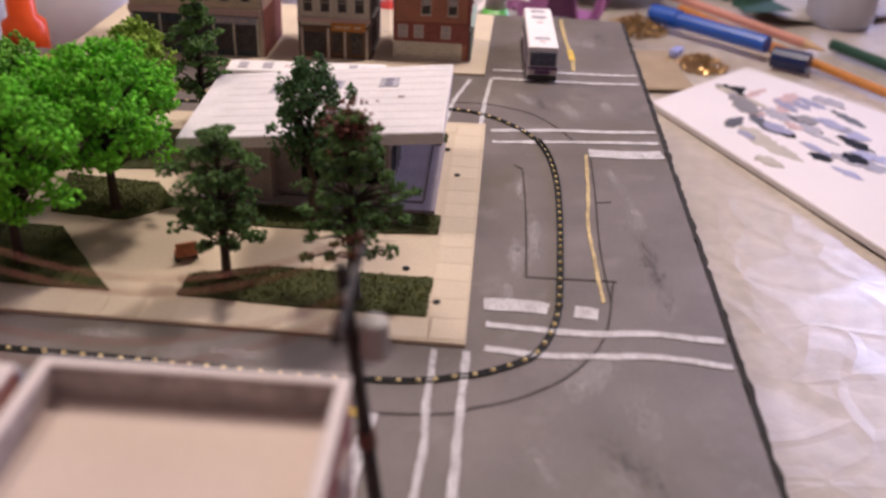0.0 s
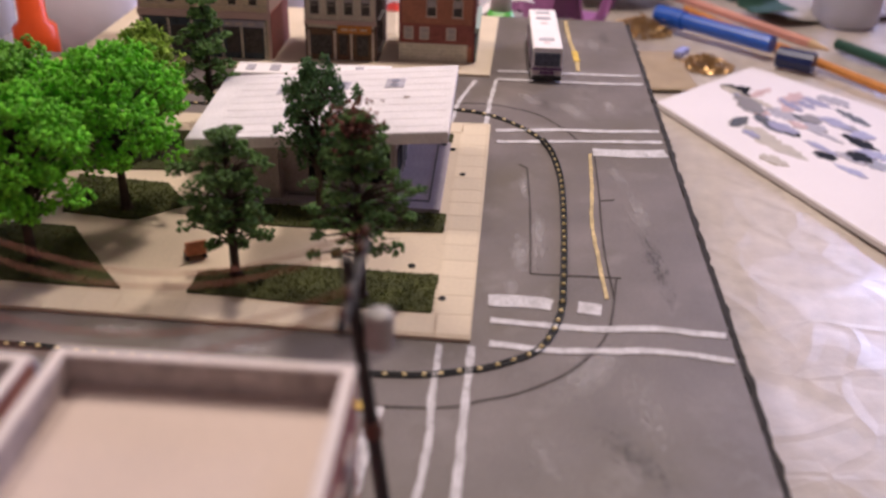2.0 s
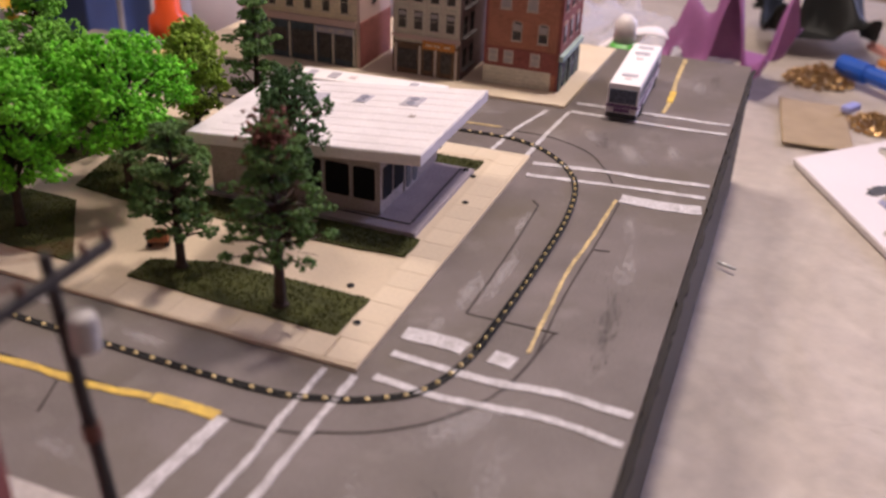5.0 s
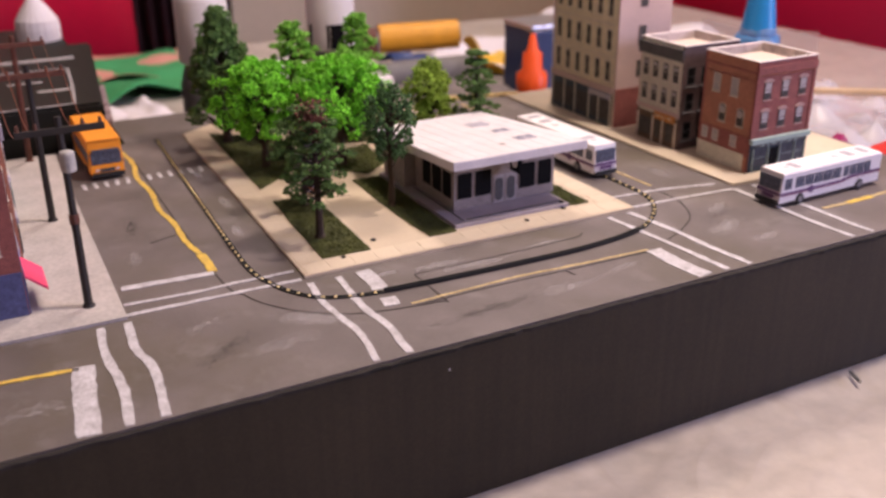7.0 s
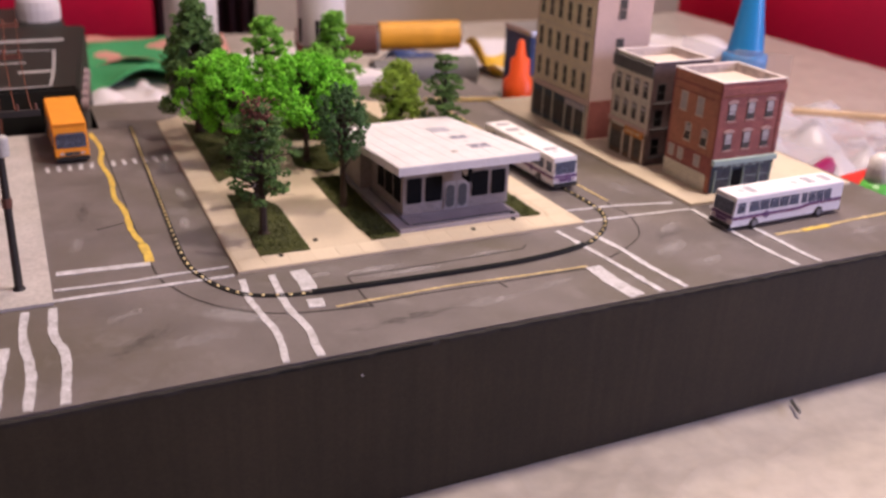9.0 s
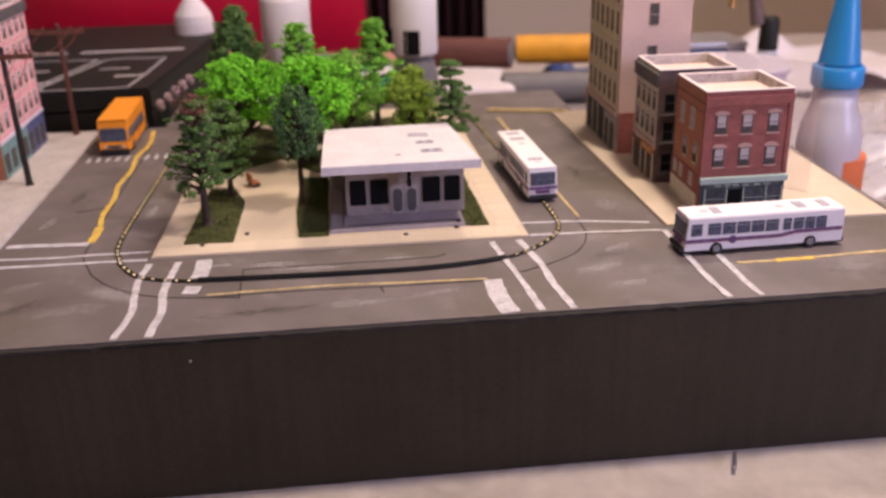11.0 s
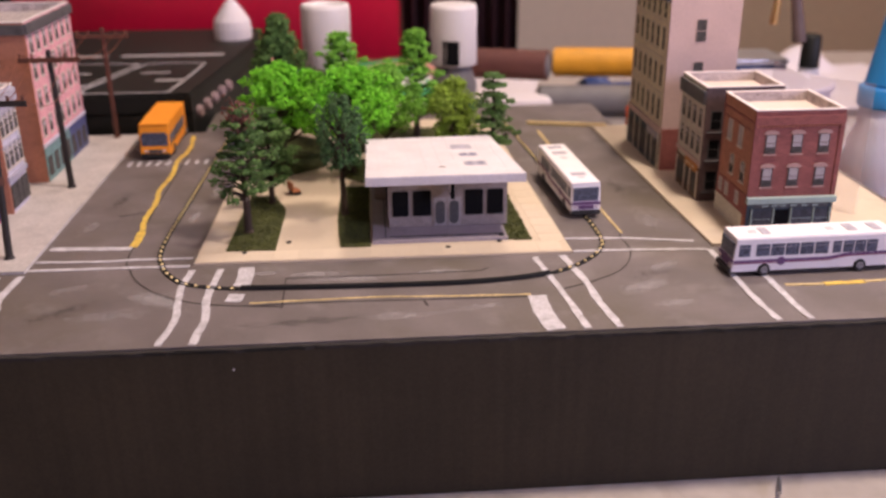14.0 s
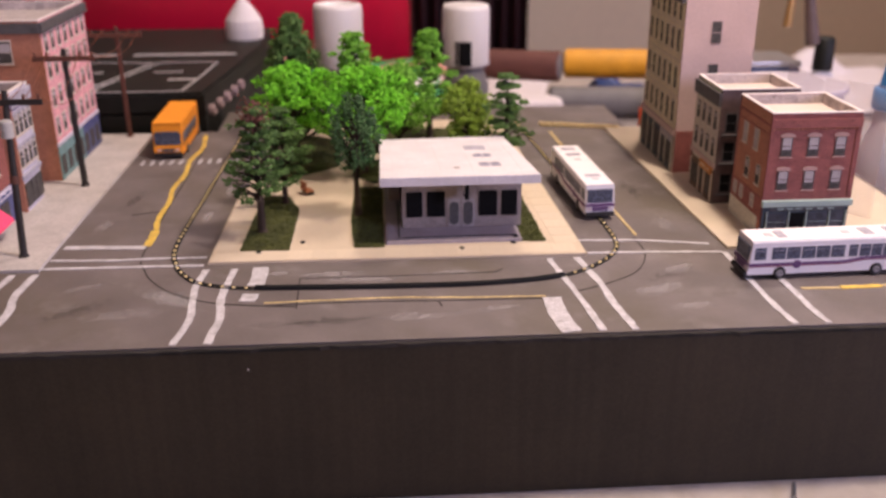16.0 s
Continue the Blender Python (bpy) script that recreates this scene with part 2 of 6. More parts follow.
# ---------------------------------------------------------------- room
M_WALL = mat("cream_wall_paint", (0.62, 0.52, 0.40), 0.8, grain=60, blotch=3, vary=0.06)
M_WALLR = mat("red_wall_paint", (0.33, 0.012, 0.03), 0.7, grain=60, blotch=3, vary=0.12)
M_CEIL = mat("white_ceiling_paint", (0.75, 0.72, 0.68), 0.9, grain=40, blotch=3, vary=0.05)
M_FLOOR = mat("brown_floor", (0.16, 0.10, 0.06), 0.6, grain=40, blotch=5, vary=0.2)
RX0, RX1, RY0, RY1, RZ0, RZ1 = -1.6, 1.9, -1.7, 1.75, -0.82, 1.55
solid("wall_north", box(RX0, RX1, RY1, RY1 + 0.1, RZ0, RZ1), M_WALL, "plain cream painted wall behind the table", "wall", kind="structure")
solid("wall_south", box(RX0, RX1, RY0 - 0.1, RY0, RZ0, RZ1), M_WALL, "plain cream painted wall", "wall", kind="structure")
solid("wall_west", box(RX0 - 0.1, RX0, RY0 - 0.1, RY1 + 0.1, RZ0, RZ1), M_WALL, "plain cream painted wall", "wall", kind="structure")
solid("wall_east", box(RX1, RX1 + 0.1, RY0 - 0.1, RY1 + 0.1, RZ0, RZ1), M_WALL, "plain cream painted wall", "wall", kind="structure")
solid("floor", box(RX0 - 0.1, RX1 + 0.1, RY0 - 0.1, RY1 + 0.1, RZ0 - 0.1, RZ0), M_FLOOR, "brown room floor under the table", "floor", kind="structure")
solid("ceiling", box(RX0 - 0.1, RX1 + 0.1, RY0 - 0.1, RY1 + 0.1, RZ1, RZ1 + 0.1), M_CEIL, "white painted ceiling", "ceiling", kind="structure")


def table_top():
    """A broad table under a wrinkled clear plastic sheet."""
    t = thing("work_table", "work table covered with a wrinkled cloudy plastic sheet", "table")
    bm = bmesh.new()
    bmesh.ops.create_grid(bm, x_segments=150, y_segments=130, size=0.5)
    for v in bm.verts:
        v.co.x, v.co.y = 0.0 + v.co.x * 1.96, 0.16 + v.co.y * 1.72
        p = Vector((v.co.x * 9, v.co.y * 9, 0))
        ridge = abs(noise.noise(p)) ** 0.5 + 0.6 * abs(noise.noise(p * 2.3)) ** 0.5
        v.co.z = TABLE_Z - 0.0003 - 0.0028 * max(0, 0.9 - ridge) * (1 if v.co.y < 0 or v.co.x > X1 else 0.3)
    part("plastic_sheet", bm, M_TABLE, t, "wrinkled cloudy plastic sheet", smooth=True)
    part("tabletop", box(-0.98, 0.98, -0.7, 1.02, TABLE_Z - 0.035, TABLE_Z - 0.004, 0.004), mat("table_wood", (0.35, 0.28, 0.22), 0.5, blotch=20), t)
    me = mesh_of(box(-0.03, 0.03, -0.03, 0.03, RZ0, TABLE_Z - 0.036, 0.003), "leg", MATS["table_wood"])
    for x in (-0.93, 0.93):
        for y in (-0.63, 0.96):
            piece("leg", me, t, x, y)


table_top()

# ---------------------------------------------------------------- the diorama's base and roads
base = thing("diorama_base", "black painted cardboard box that carries the model streets", "box")
part("front_panel", box(X0, X1, 0.0022, 0.0052, TABLE_Z, -0.0024, 0.0006), M_BLACK, base, "matt black front of corrugated card")
part("side_panel", box(X1 - 0.003, X1, 0.0054, 0.332, TABLE_Z, -0.0024), M_BLACK, base)
part("side_panel", box(X0, X0 + 0.003, 0.0054, 0.345, TABLE_Z, -0.0024), M_BLACK, base)
part("back_panel", box(-0.034, 0.268, 0.402, 0.405, TABLE_Z, -0.0024), M_BLACK, base)
rnd = random.Random(3)
edge_line = [(X0 + k * 0.004, 0.0016 + rnd.uniform(-0.0004, 0.0004)) for k in range(int((X1 - X0) / 0.004) + 1)]
part("torn_edge", ribbon(edge_line, 0.0022, -0.0023, -0.0006, 0.5, rnd), M_EDGE, base, "rough dark torn card edge")
me = mesh_of(box(-0.0011, 0.0011, -0.0007, 0.0004, -0.0019, -0.0011), "flute", M_SLOT)
for k in range(150):
    piece("flute", me, base, 0.19 + k * 0.0013 if k < 90 else -0.02 + (k - 90) * 0.0013, 0.0010, 0.0)
part("paint_speck", box(0.0277, 0.0285, 0.0018, 0.0026, -0.0113, -0.0105), M_WHITE, base, "small white paint speck")

ROAD_PTS = [(X0, 0.0032), (X1, 0.0032), (X1, 0.332), (0.268, 0.332), (0.268, 0.405), (-0.034, 0.405), (-0.034, 0.345), (X0, 0.345)]
road = solid("road", slab(ROAD_PTS, -0.0022, 0.0), M_ROAD, "dark grey painted card roads with scuffed paint", "road", kind="structure")


def slant(x, y):
    """The eastern street leans slightly as it runs back."""
    return x - 0.037 * (y - 0.09)


marks = random.Random(7)


def painted(name, pts, width, material, label, group=""):
    line = [(p.x, p.y) for p in smooth_line(pts, 0.0035)]
    return solid(name, ribbon(line, width, 0.00005, 0.00032, min(0.28, 0.0007 / width), marks), material, label, "road marking", group)


CW = "white crosswalk lines"
painted("crosswalk_line", [(-0.0022, 0.0046), (0.0005, 0.03), (-0.0025, 0.06), (-0.0008, 0.083)], 0.0032, M_WHITE, "hand-painted uneven white crosswalk line on the road", CW)
painted("crosswalk_line", [(0.0118, 0.0046), (0.0135, 0.03), (0.0110, 0.05), (0.0128, 0.083)], 0.0034, M_WHITE, "hand-painted uneven white crosswalk line on the road", CW)
painted("stop_line", [(0.0255, 0.084), (0.0258, 0.07), (0.0245, 0.062)], 0.0075, M_WHITE, "broad hand-painted white stop line beside the slot", CW)
painted("stop_line", [(0.0242, 0.053), (0.0232, 0.045)], 0.0075, M_WHITE, "broad hand-painted white stop line stub", CW)
painted("crosswalk_line", [(0.1765, 0.0046), (0.174, 0.03), (0.171, 0.055), (0.167, 0.084)], 0.0032, M_WHITE, "hand-painted uneven white crosswalk line on the road", CW)
painted("crosswalk_line", [(0.1905, 0.0046), (0.187, 0.03), (0.186, 0.052), (0.181, 0.085)], 0.0034, M_WHITE, "hand-painted uneven white crosswalk line on the road", CW)
painted("stop_line", [(0.163, 0.0046), (0.1605, 0.02), (0.1605, 0.039)], 0.0085, M_WHITE, "broad hand-painted white stop line at the junction", CW)
painted("crosswalk_line", [(0.2595, 0.0046), (0.2575, 0.025), (0.257, 0.05), (0.257, 0.086)], 0.0030, M_WHITE, "hand-painted uneven white crosswalk line on the road", CW)
painted("crosswalk_line", [(0.2738, 0.0046), (0.2725, 0.02), (0.272, 0.05), (0.271, 0.086)], 0.0030, M_WHITE, "hand-painted uneven white crosswalk line on the road", CW)
painted("crosswalk_line", [(-0.003, 0.0990), (-0.03, 0.0992), (-0.05, 0.0985), (-0.080, 0.1003)], 0.0022, M_WHITE, "thin hand-painted white crosswalk line", CW)
painted("crosswalk_line", [(-0.003, 0.0885), (-0.036, 0.0894), (-0.0675, 0.0895), (-0.081, 0.0898)], 0.0026, M_WHITE, "thin hand-painted white crosswalk line", CW)
painted("stop_line", [(-0.0365, 0.1145), (-0.055, 0.116), (-0.078, 0.1175)], 0.0045, M_WHITE, "hand-painted white stop line across one lane", CW)
painted("crosswalk_line", [(-0.0925, 0.083), (-0.0945, 0.06), (-0.0930, 0.03), (-0.0955, 0.0046)], 0.0036, M_WHITE, "hand-painted uneven white crosswalk line on the road", CW)
painted("crosswalk_line", [(-0.0815, 0.083), (-0.0832, 0.058), (-0.0800, 0.04), (-0.0830, 0.0046)], 0.0036, M_WHITE, "hand-painted uneven white crosswalk line on the road", CW)
painted("stop_line", [(-0.1038, 0.054), (-0.1065, 0.03), (-0.109, 0.0046)], 0.0085, M_WHITE, "broad hand-painted white stop line", CW)
painted("crosswalk_line", [(slant(0.187, 0.112), 0.108), (0.22, 0.105), (0.253, 0.098)], 0.0020, M_WHITE, "thin hand-painted white crosswalk line", CW)
painted("crosswalk_line", [(slant(0.188, 0.09), 0.09), (0.22, 0.089), (0.256, 0.0865)], 0.0022, M_WHITE, "thin hand-painted white crosswalk line", CW)

YL = "yellow centre lines"
painted("centre_line", [(-0.0365, 0.1165), (-0.036, 0.127), (-0.0365, 0.139)], 0.0044, M_YELLOW, "bright yellow hand-painted centre line end", YL)
painted("centre_line", [(-0.0365, 0.1395), (-0.039, 0.16), (-0.0385, 0.185), (-0.041, 0.21), (-0.039, 0.24), (-0.041, 0.27), (-0.038, 0.30), (-0.041, 0.335)], 0.0028, M_YELLOW, "wavering hand-painted yellow centre line", YL)
painted("centre_line", [(0.031, 0.0425), (0.06, 0.0435), (0.09, 0.044), (0.12, 0.042), (0.158, 0.0405)], 0.0014, M_YWORN, "worn thin yellow centre line along a seam", YL)
painted("centre_line", [(-0.1055, 0.0525), (-0.13, 0.0555), (-0.16, 0.056), (-0.25, 0.055)], 0.0024, M_YELLOW, "thin hand-painted yellow centre line", YL)
painted("centre_line", [(0.277, 0.040), (0.295, 0.0395)], 0.0022, M_YWORN, "worn thin yellow centre line", YL)
painted("centre_line", [(0.2955, 0.0395), (0.315, 0.0405)], 0.0034, M_YELLOW, "bright yellow hand-painted centre line", YL)
painted("centre_line", [(0.3155, 0.0405), (0.335, 0.042), (0.38, 0.043)], 0.0022, M_YWORN, "worn thin yellow centre line", YL)
painted("centre_line", [(0.2185, 0.113), (0.216, 0.155), (0.2135, 0.205)], 0.0016, M_YWORN, "faded thin yellow centre line", YL)
painted("centre_line", [(0.2135, 0.225), (0.212, 0.27), (0.210, 0.325)], 0.0022, M_YWORN, "faded yellow centre line", YL)
me = mesh_of(box(-0.0011, 0.0011, -0.005, 0.005, 0.00005, 0.0003), "crosswalk_bar", M_WHITE)
for k in range(12):
    x = -0.0715 + k * 0.0062
    if not -0.042 < x < -0.037:
        ob = new("crosswalk_bar", me)
        ob.matrix_basis = pose(x, 0.2675 + 0.0008 * k * 0.2, 0, 0, 0, marks.uniform(-6, 6))
        tagged(ob, "short white crosswalk bar painted on the road", "road marking", "zebra crossing bars")

# slot with the drive chain
SLOT = [(-0.014, 0.345), (-0.0155, 0.30), (-0.0187, 0.20), (-0.0210, 0.117), (-0.0165, 0.09), (-0.010, 0.076), (-0.001, 0.066), (0.018, 0.0595), (0.044, 0.0572),
        (0.096, 0.0553), (0.135, 0.0558), (0.166, 0.0610), (0.1865, 0.0725), (0.2015, 0.0905), (0.2060, 0.112), (0.2030, 0.165), (0.1985, 0.22), (0.191, 0.322), (0.188, 0.36)]
slot_line = smooth_line(SLOT, 0.0012)
slot = thing("drive_slot", "black slot in the road with a brass drive chain", "slot track")
part("groove", ribbon([(p.x, p.y) for p in slot_line], 0.0022, 0.00005, 0.00025, 0.1, marks), M_SLOT, slot, "narrow black groove")


def beside(line, off):
    out = []
    for k, p in enumerate(line):
        d = (line[min(k + 1, len(line) - 1)] - line[max(k - 1, 0)]).normalized()
        out.append((p.x - d.y * off, p.y + d.x * off))
    return out


def on_front(p):
    return 0.025 < p.x < 0.172 and p.y < 0.068


for is_front, group in itertools.groupby(slot_line, on_front):
    run = list(group)
    for off in (-0.00098, 0.00098):
        part("lip", ribbon(beside(run, off), 0.0005, 0.0001, 0.0018 if is_front else 0.0007, 0.2, marks), M_SLOT, slot, "raised black slot edge")
bead = bmesh.new()
bmesh.ops.create_uvsphere(bead, u_segments=8, v_segments=6, radius=0.00086)
me = mesh_of(bead, "chain_bead", M_CHAIN, True)
acc, prev = 0.0, slot_line[0]
for p in slot_line[1:]:
    acc += (p - prev).length
    prev = p
    if acc > 0.0052:
        acc = 0
        piece("chain_bead", me, slot, p.x, p.y, 0.00030)
seams = [[(-0.0365, 0.30), (-0.0365, 0.12), (-0.030, 0.083), (-0.0175, 0.062), (-0.003, 0.050), (0.014, 0.0428), (0.0457, 0.0378)],
         [(0.172, 0.0445), (0.190, 0.053), (0.207, 0.066), (0.2165, 0.087), (0.2165, 0.11)],
         [(0.0458, 0.0365), (0.0452, 0.0690)], [(0.0455, 0.0692), (0.10, 0.0690), (0.1385, 0.0700)], [(0.1385, 0.0700), (0.1425, 0.0735)],
         [(0.032, 0.0400), (0.07, 0.0408), (0.12, 0.0392), (0.16, 0.0385)], [(0.1105, 0.033), (0.109, 0.0395)], [(-0.055, 0.165), (-0.041, 0.17)]]
for line in seams:
    pts = [(p.x, p.y) for p in smooth_line(line, 0.004)]
    solid("card_seam", ribbon(pts, 0.0007, 0.00005, 0.00025, 0.3, marks), M_SEAM, "thin dark cut seam in the road card", "card seam", "seams in the road card")

# ---------------------------------------------------------------- the park block
PZ = 0.0013
island_pts = [(-0.001, 0.0892), (0.187, 0.0878), (slant(0.187, 0.345), 0.345), (0.15, 0.362), (0.03, 0.362), (0.004, 0.345)]
island = solid("pavement", slab(island_pts, 0.0, PZ, 0.0002), mat("cream_card_core", (0.57, 0.47, 0.345), 0.8, grain=1200, blotch=35, vary=0.10), "cream card park block with ruled paving slabs", "pavement", kind="structure")
me = mesh_of(box(0.0001, 0.0120, 0.0001, 0.0120, PZ, PZ + 0.00018), "paving_slab", M_PAVE)
for k in range(15):
    piece("paving_slab", me, island, 0.001 + k * 0.0121, 0.0898)
for k in range(19):
    piece("paving_slab", me, island, 0.0008 + 0.0003 * k * 0.4, 0.1008 + k * 0.0121)
for k in range(17):
    piece("paving_slab", me, island, slant(0.1735, 0.10 + k * 0.0121), 0.1008 + k * 0.0121)
grass_plots = [[(0.0128, 0.1027), (0.0377, 0.1024), (0.0385, 0.14), (0.0385, 0.163), (0.030, 0.188), (0.0165, 0.188)],
               [(0.0705, 0.103), (0.0855, 0.103), (0.0855, 0.200), (0.0765, 0.2), (0.069, 0.2), (0.068, 0.14)],
               [(0.0165, 0.212), (0.058, 0.245), (0.06, 0.305), (0.02, 0.335)],
               [(0.067, 0.224), (0.082, 0.208), (0.10, 0.222), (0.104, 0.262), (0.07, 0.255)],
               [(0.1545, 0.106), (0.169, 0.105), (slant(0.170, 0.185), 0.185), (0.153, 0.185)],
               [(0.115, 0.215), (0.158, 0.215), (0.15, 0.335), (0.075, 0.335), (0.078, 0.275), (0.11, 0.268)]]
for pts in grass_plots:
    line = []
    for a, b in zip(pts, pts[1:] + pts[:1]):
        for s in range(6):
            line.append((a[0] + (b[0] - a[0]) * s / 6 + marks.uniform(-0.0004, 0.0004), a[1] + (b[1] - a[1]) * s / 6 + marks.uniform(-0.0004, 0.0004)))
    g = solid("grass_patch", slab(line, PZ, PZ + 0.0007), M_GRASS, "dark olive flocked model grass patch on the park block", "grass", "grass patches", kind="stuff")
tuft_v, tuft_f = [], []
tr = random.Random(5)


def inside(pts, x, y):
    c = False
    for (x1, y1), (x2, y2) in zip(pts, pts[1:] + pts[:1]):
        if (y1 > y) != (y2 > y) and x < (x2 - x1) * (y - y1) / (y2 - y1) + x1:
            c = not c
    return c


for pts in grass_plots:
    xs, ys = [p[0] for p in pts], [p[1] for p in pts]
    for _ in range(2600):
        x, y = tr.uniform(min(xs), max(xs)), tr.uniform(min(ys), max(ys))
        if inside(pts, x, y):
            a, r, h, k = tr.uniform(0, 6.28), tr.uniform(0.0002, 0.0005), tr.uniform(0.0004, 0.0012), len(tuft_v)
            for j in range(3):
                tuft_v.append((x + r * math.cos(a + j * 2.1), y + r * math.sin(a + j * 2.1), PZ + 0.0006))
            tuft_v.append((x + tr.uniform(-r, r), y + tr.uniform(-r, r), PZ + 0.0006 + h))
            tuft_f += [(k, k + 1, k + 3), (k + 1, k + 2, k + 3), (k + 2, k, k + 3)]
me = bpy.data.meshes.new("grass_tufts")
me.from_pydata(tuft_v, [], tuft_f)
me.materials.append(mat("flock_tuft", (0.075, 0.085, 0.018), 0.95, vary=0.5, island=0.8))
tagged(new("grass_tufts", me), "short olive green flock fibres", "grass", kind="stuff")
# small black grommets in the paving
for x, y in ((0.0436, 0.1127), (0.0225, 0.1001), (0.125, 0.0985), (0.152, 0.1045)):
    solid("grommet", lathe([(0.0013, 0), (0.0014, 0.0005), (0.0009, 0.0007), (0.0005, 0.0004)], 14), M_SLOT, "small dark round grommet set in the paving", "grommet", "grommets", m=pose(x, y, PZ))

# western and eastern blocks
solid("pavement_west", slab([(-0.26, 0.088), (-0.081, 0.086), (-0.0785, 0.338), (-0.26, 0.343)], 0.0, 0.0016, 0.0002), mat("grey_card_core", (0.46, 0.42, 0.40), 0.85, grain=500, blotch=60, vary=0.22), "weathered grey card pavement under the western buildings", "pavement", kind="structure")
pav_e = solid("pavement_east", slab([(0.2598, 0.0905), (0.38, 0.0875), (0.38, 0.331), (slant(0.2598, 0.331), 0.331)], 0.0, 0.0014, 0.0002), M_PAVE, "cream card pavement under the eastern buildings", "pavement", kind="structure")

# ---------------------------------------------------------------- the kiosk shop
M_SHOPW = mat("grey_card_wall", (0.31, 0.265, 0.25), 0.85, grain=900, blotch=110, vary=0.30)
M_SHOPR = mat("white_card_roof", (0.66, 0.62, 0.64), 0.75, grain=900, blotch=70, vary=0.14, bump=0.5)
M_INK = mat("black_marker_ink", (0.006, 0.006, 0.007), 0.75, spec=0.1, blotch=300, vary=0.5)
M_PRINT = mat("grey_print", (0.38, 0.36, 0.42), 0.8, blotch=400, vary=0.25)
M_DGREY = mat("dark_grey_ink", (0.07, 0.07, 0.075), 0.6, blotch=400, vary=0.4)
M_RING = mat("lilac_grey_print", (0.24, 0.235, 0.30), 0.8)
M_BLUE = mat("navy_print", (0.03, 0.04, 0.10), 0.6)


def rounded(w, h, t, r, seg=4):
    """A thin upright plate facing -y, with rounded corners, its foot at z = 0."""
    bm = bmesh.new()
    ring = []
    for cx, cz, a0 in ((w / 2 - r, r, -90), (w / 2 - r, h - r, 0), (-w / 2 + r, h - r, 90), (-w / 2 + r, r, 180)):
        for k in range(seg + 1):
            a = radians(a0 + 90 * k / seg)
            ring.append((cx + r * math.cos(a), cz + r * math.sin(a)))
    front = [bm.verts.new((x, -t, z)) for x, z in ring]
    back = [bm.verts.new((x, 0, z)) for x, z in ring]
    bm.faces.new(front)
    bm.faces.new(list(reversed(back)))
    n = len(ring)
    for k in range(n):
        bm.faces.new((front[k], back[k], back[(k + 1) % n], front[(k + 1) % n]))
    return bm


def arch_plate(w, h, t, rise, seg=8):
    """A thin upright plate facing -y with an arched head."""
    bm = bmesh.new()
    ring = [(-w / 2, 0), (w / 2, 0)] + [(w / 2 * math.cos(math.pi * k / seg), h - rise + rise * math.sin(math.pi * k / seg)) for k in range(seg + 1)]
    front = [bm.verts.new((x, -t, z)) for x, z in ring]
    back = [bm.verts.new((x, 0, z)) for x, z in ring]
    bm.faces.new(front)
    bm.faces.new(list(reversed(back)))
    n = len(ring)
    for k in range(n):
        bm.faces.new((front[k], back[k], back[(k + 1) % n], front[(k + 1) % n]))
    return bm


def moved(ob, m):
    ob.matrix_basis = m
    return ob


HATCHES = [(0.1365, 0.172, 0.0115, 0.0105), (0.1385, 0.149, 0.0100, 0.0062), (0.1400, 0.126, 0.0115, 0.0085)]


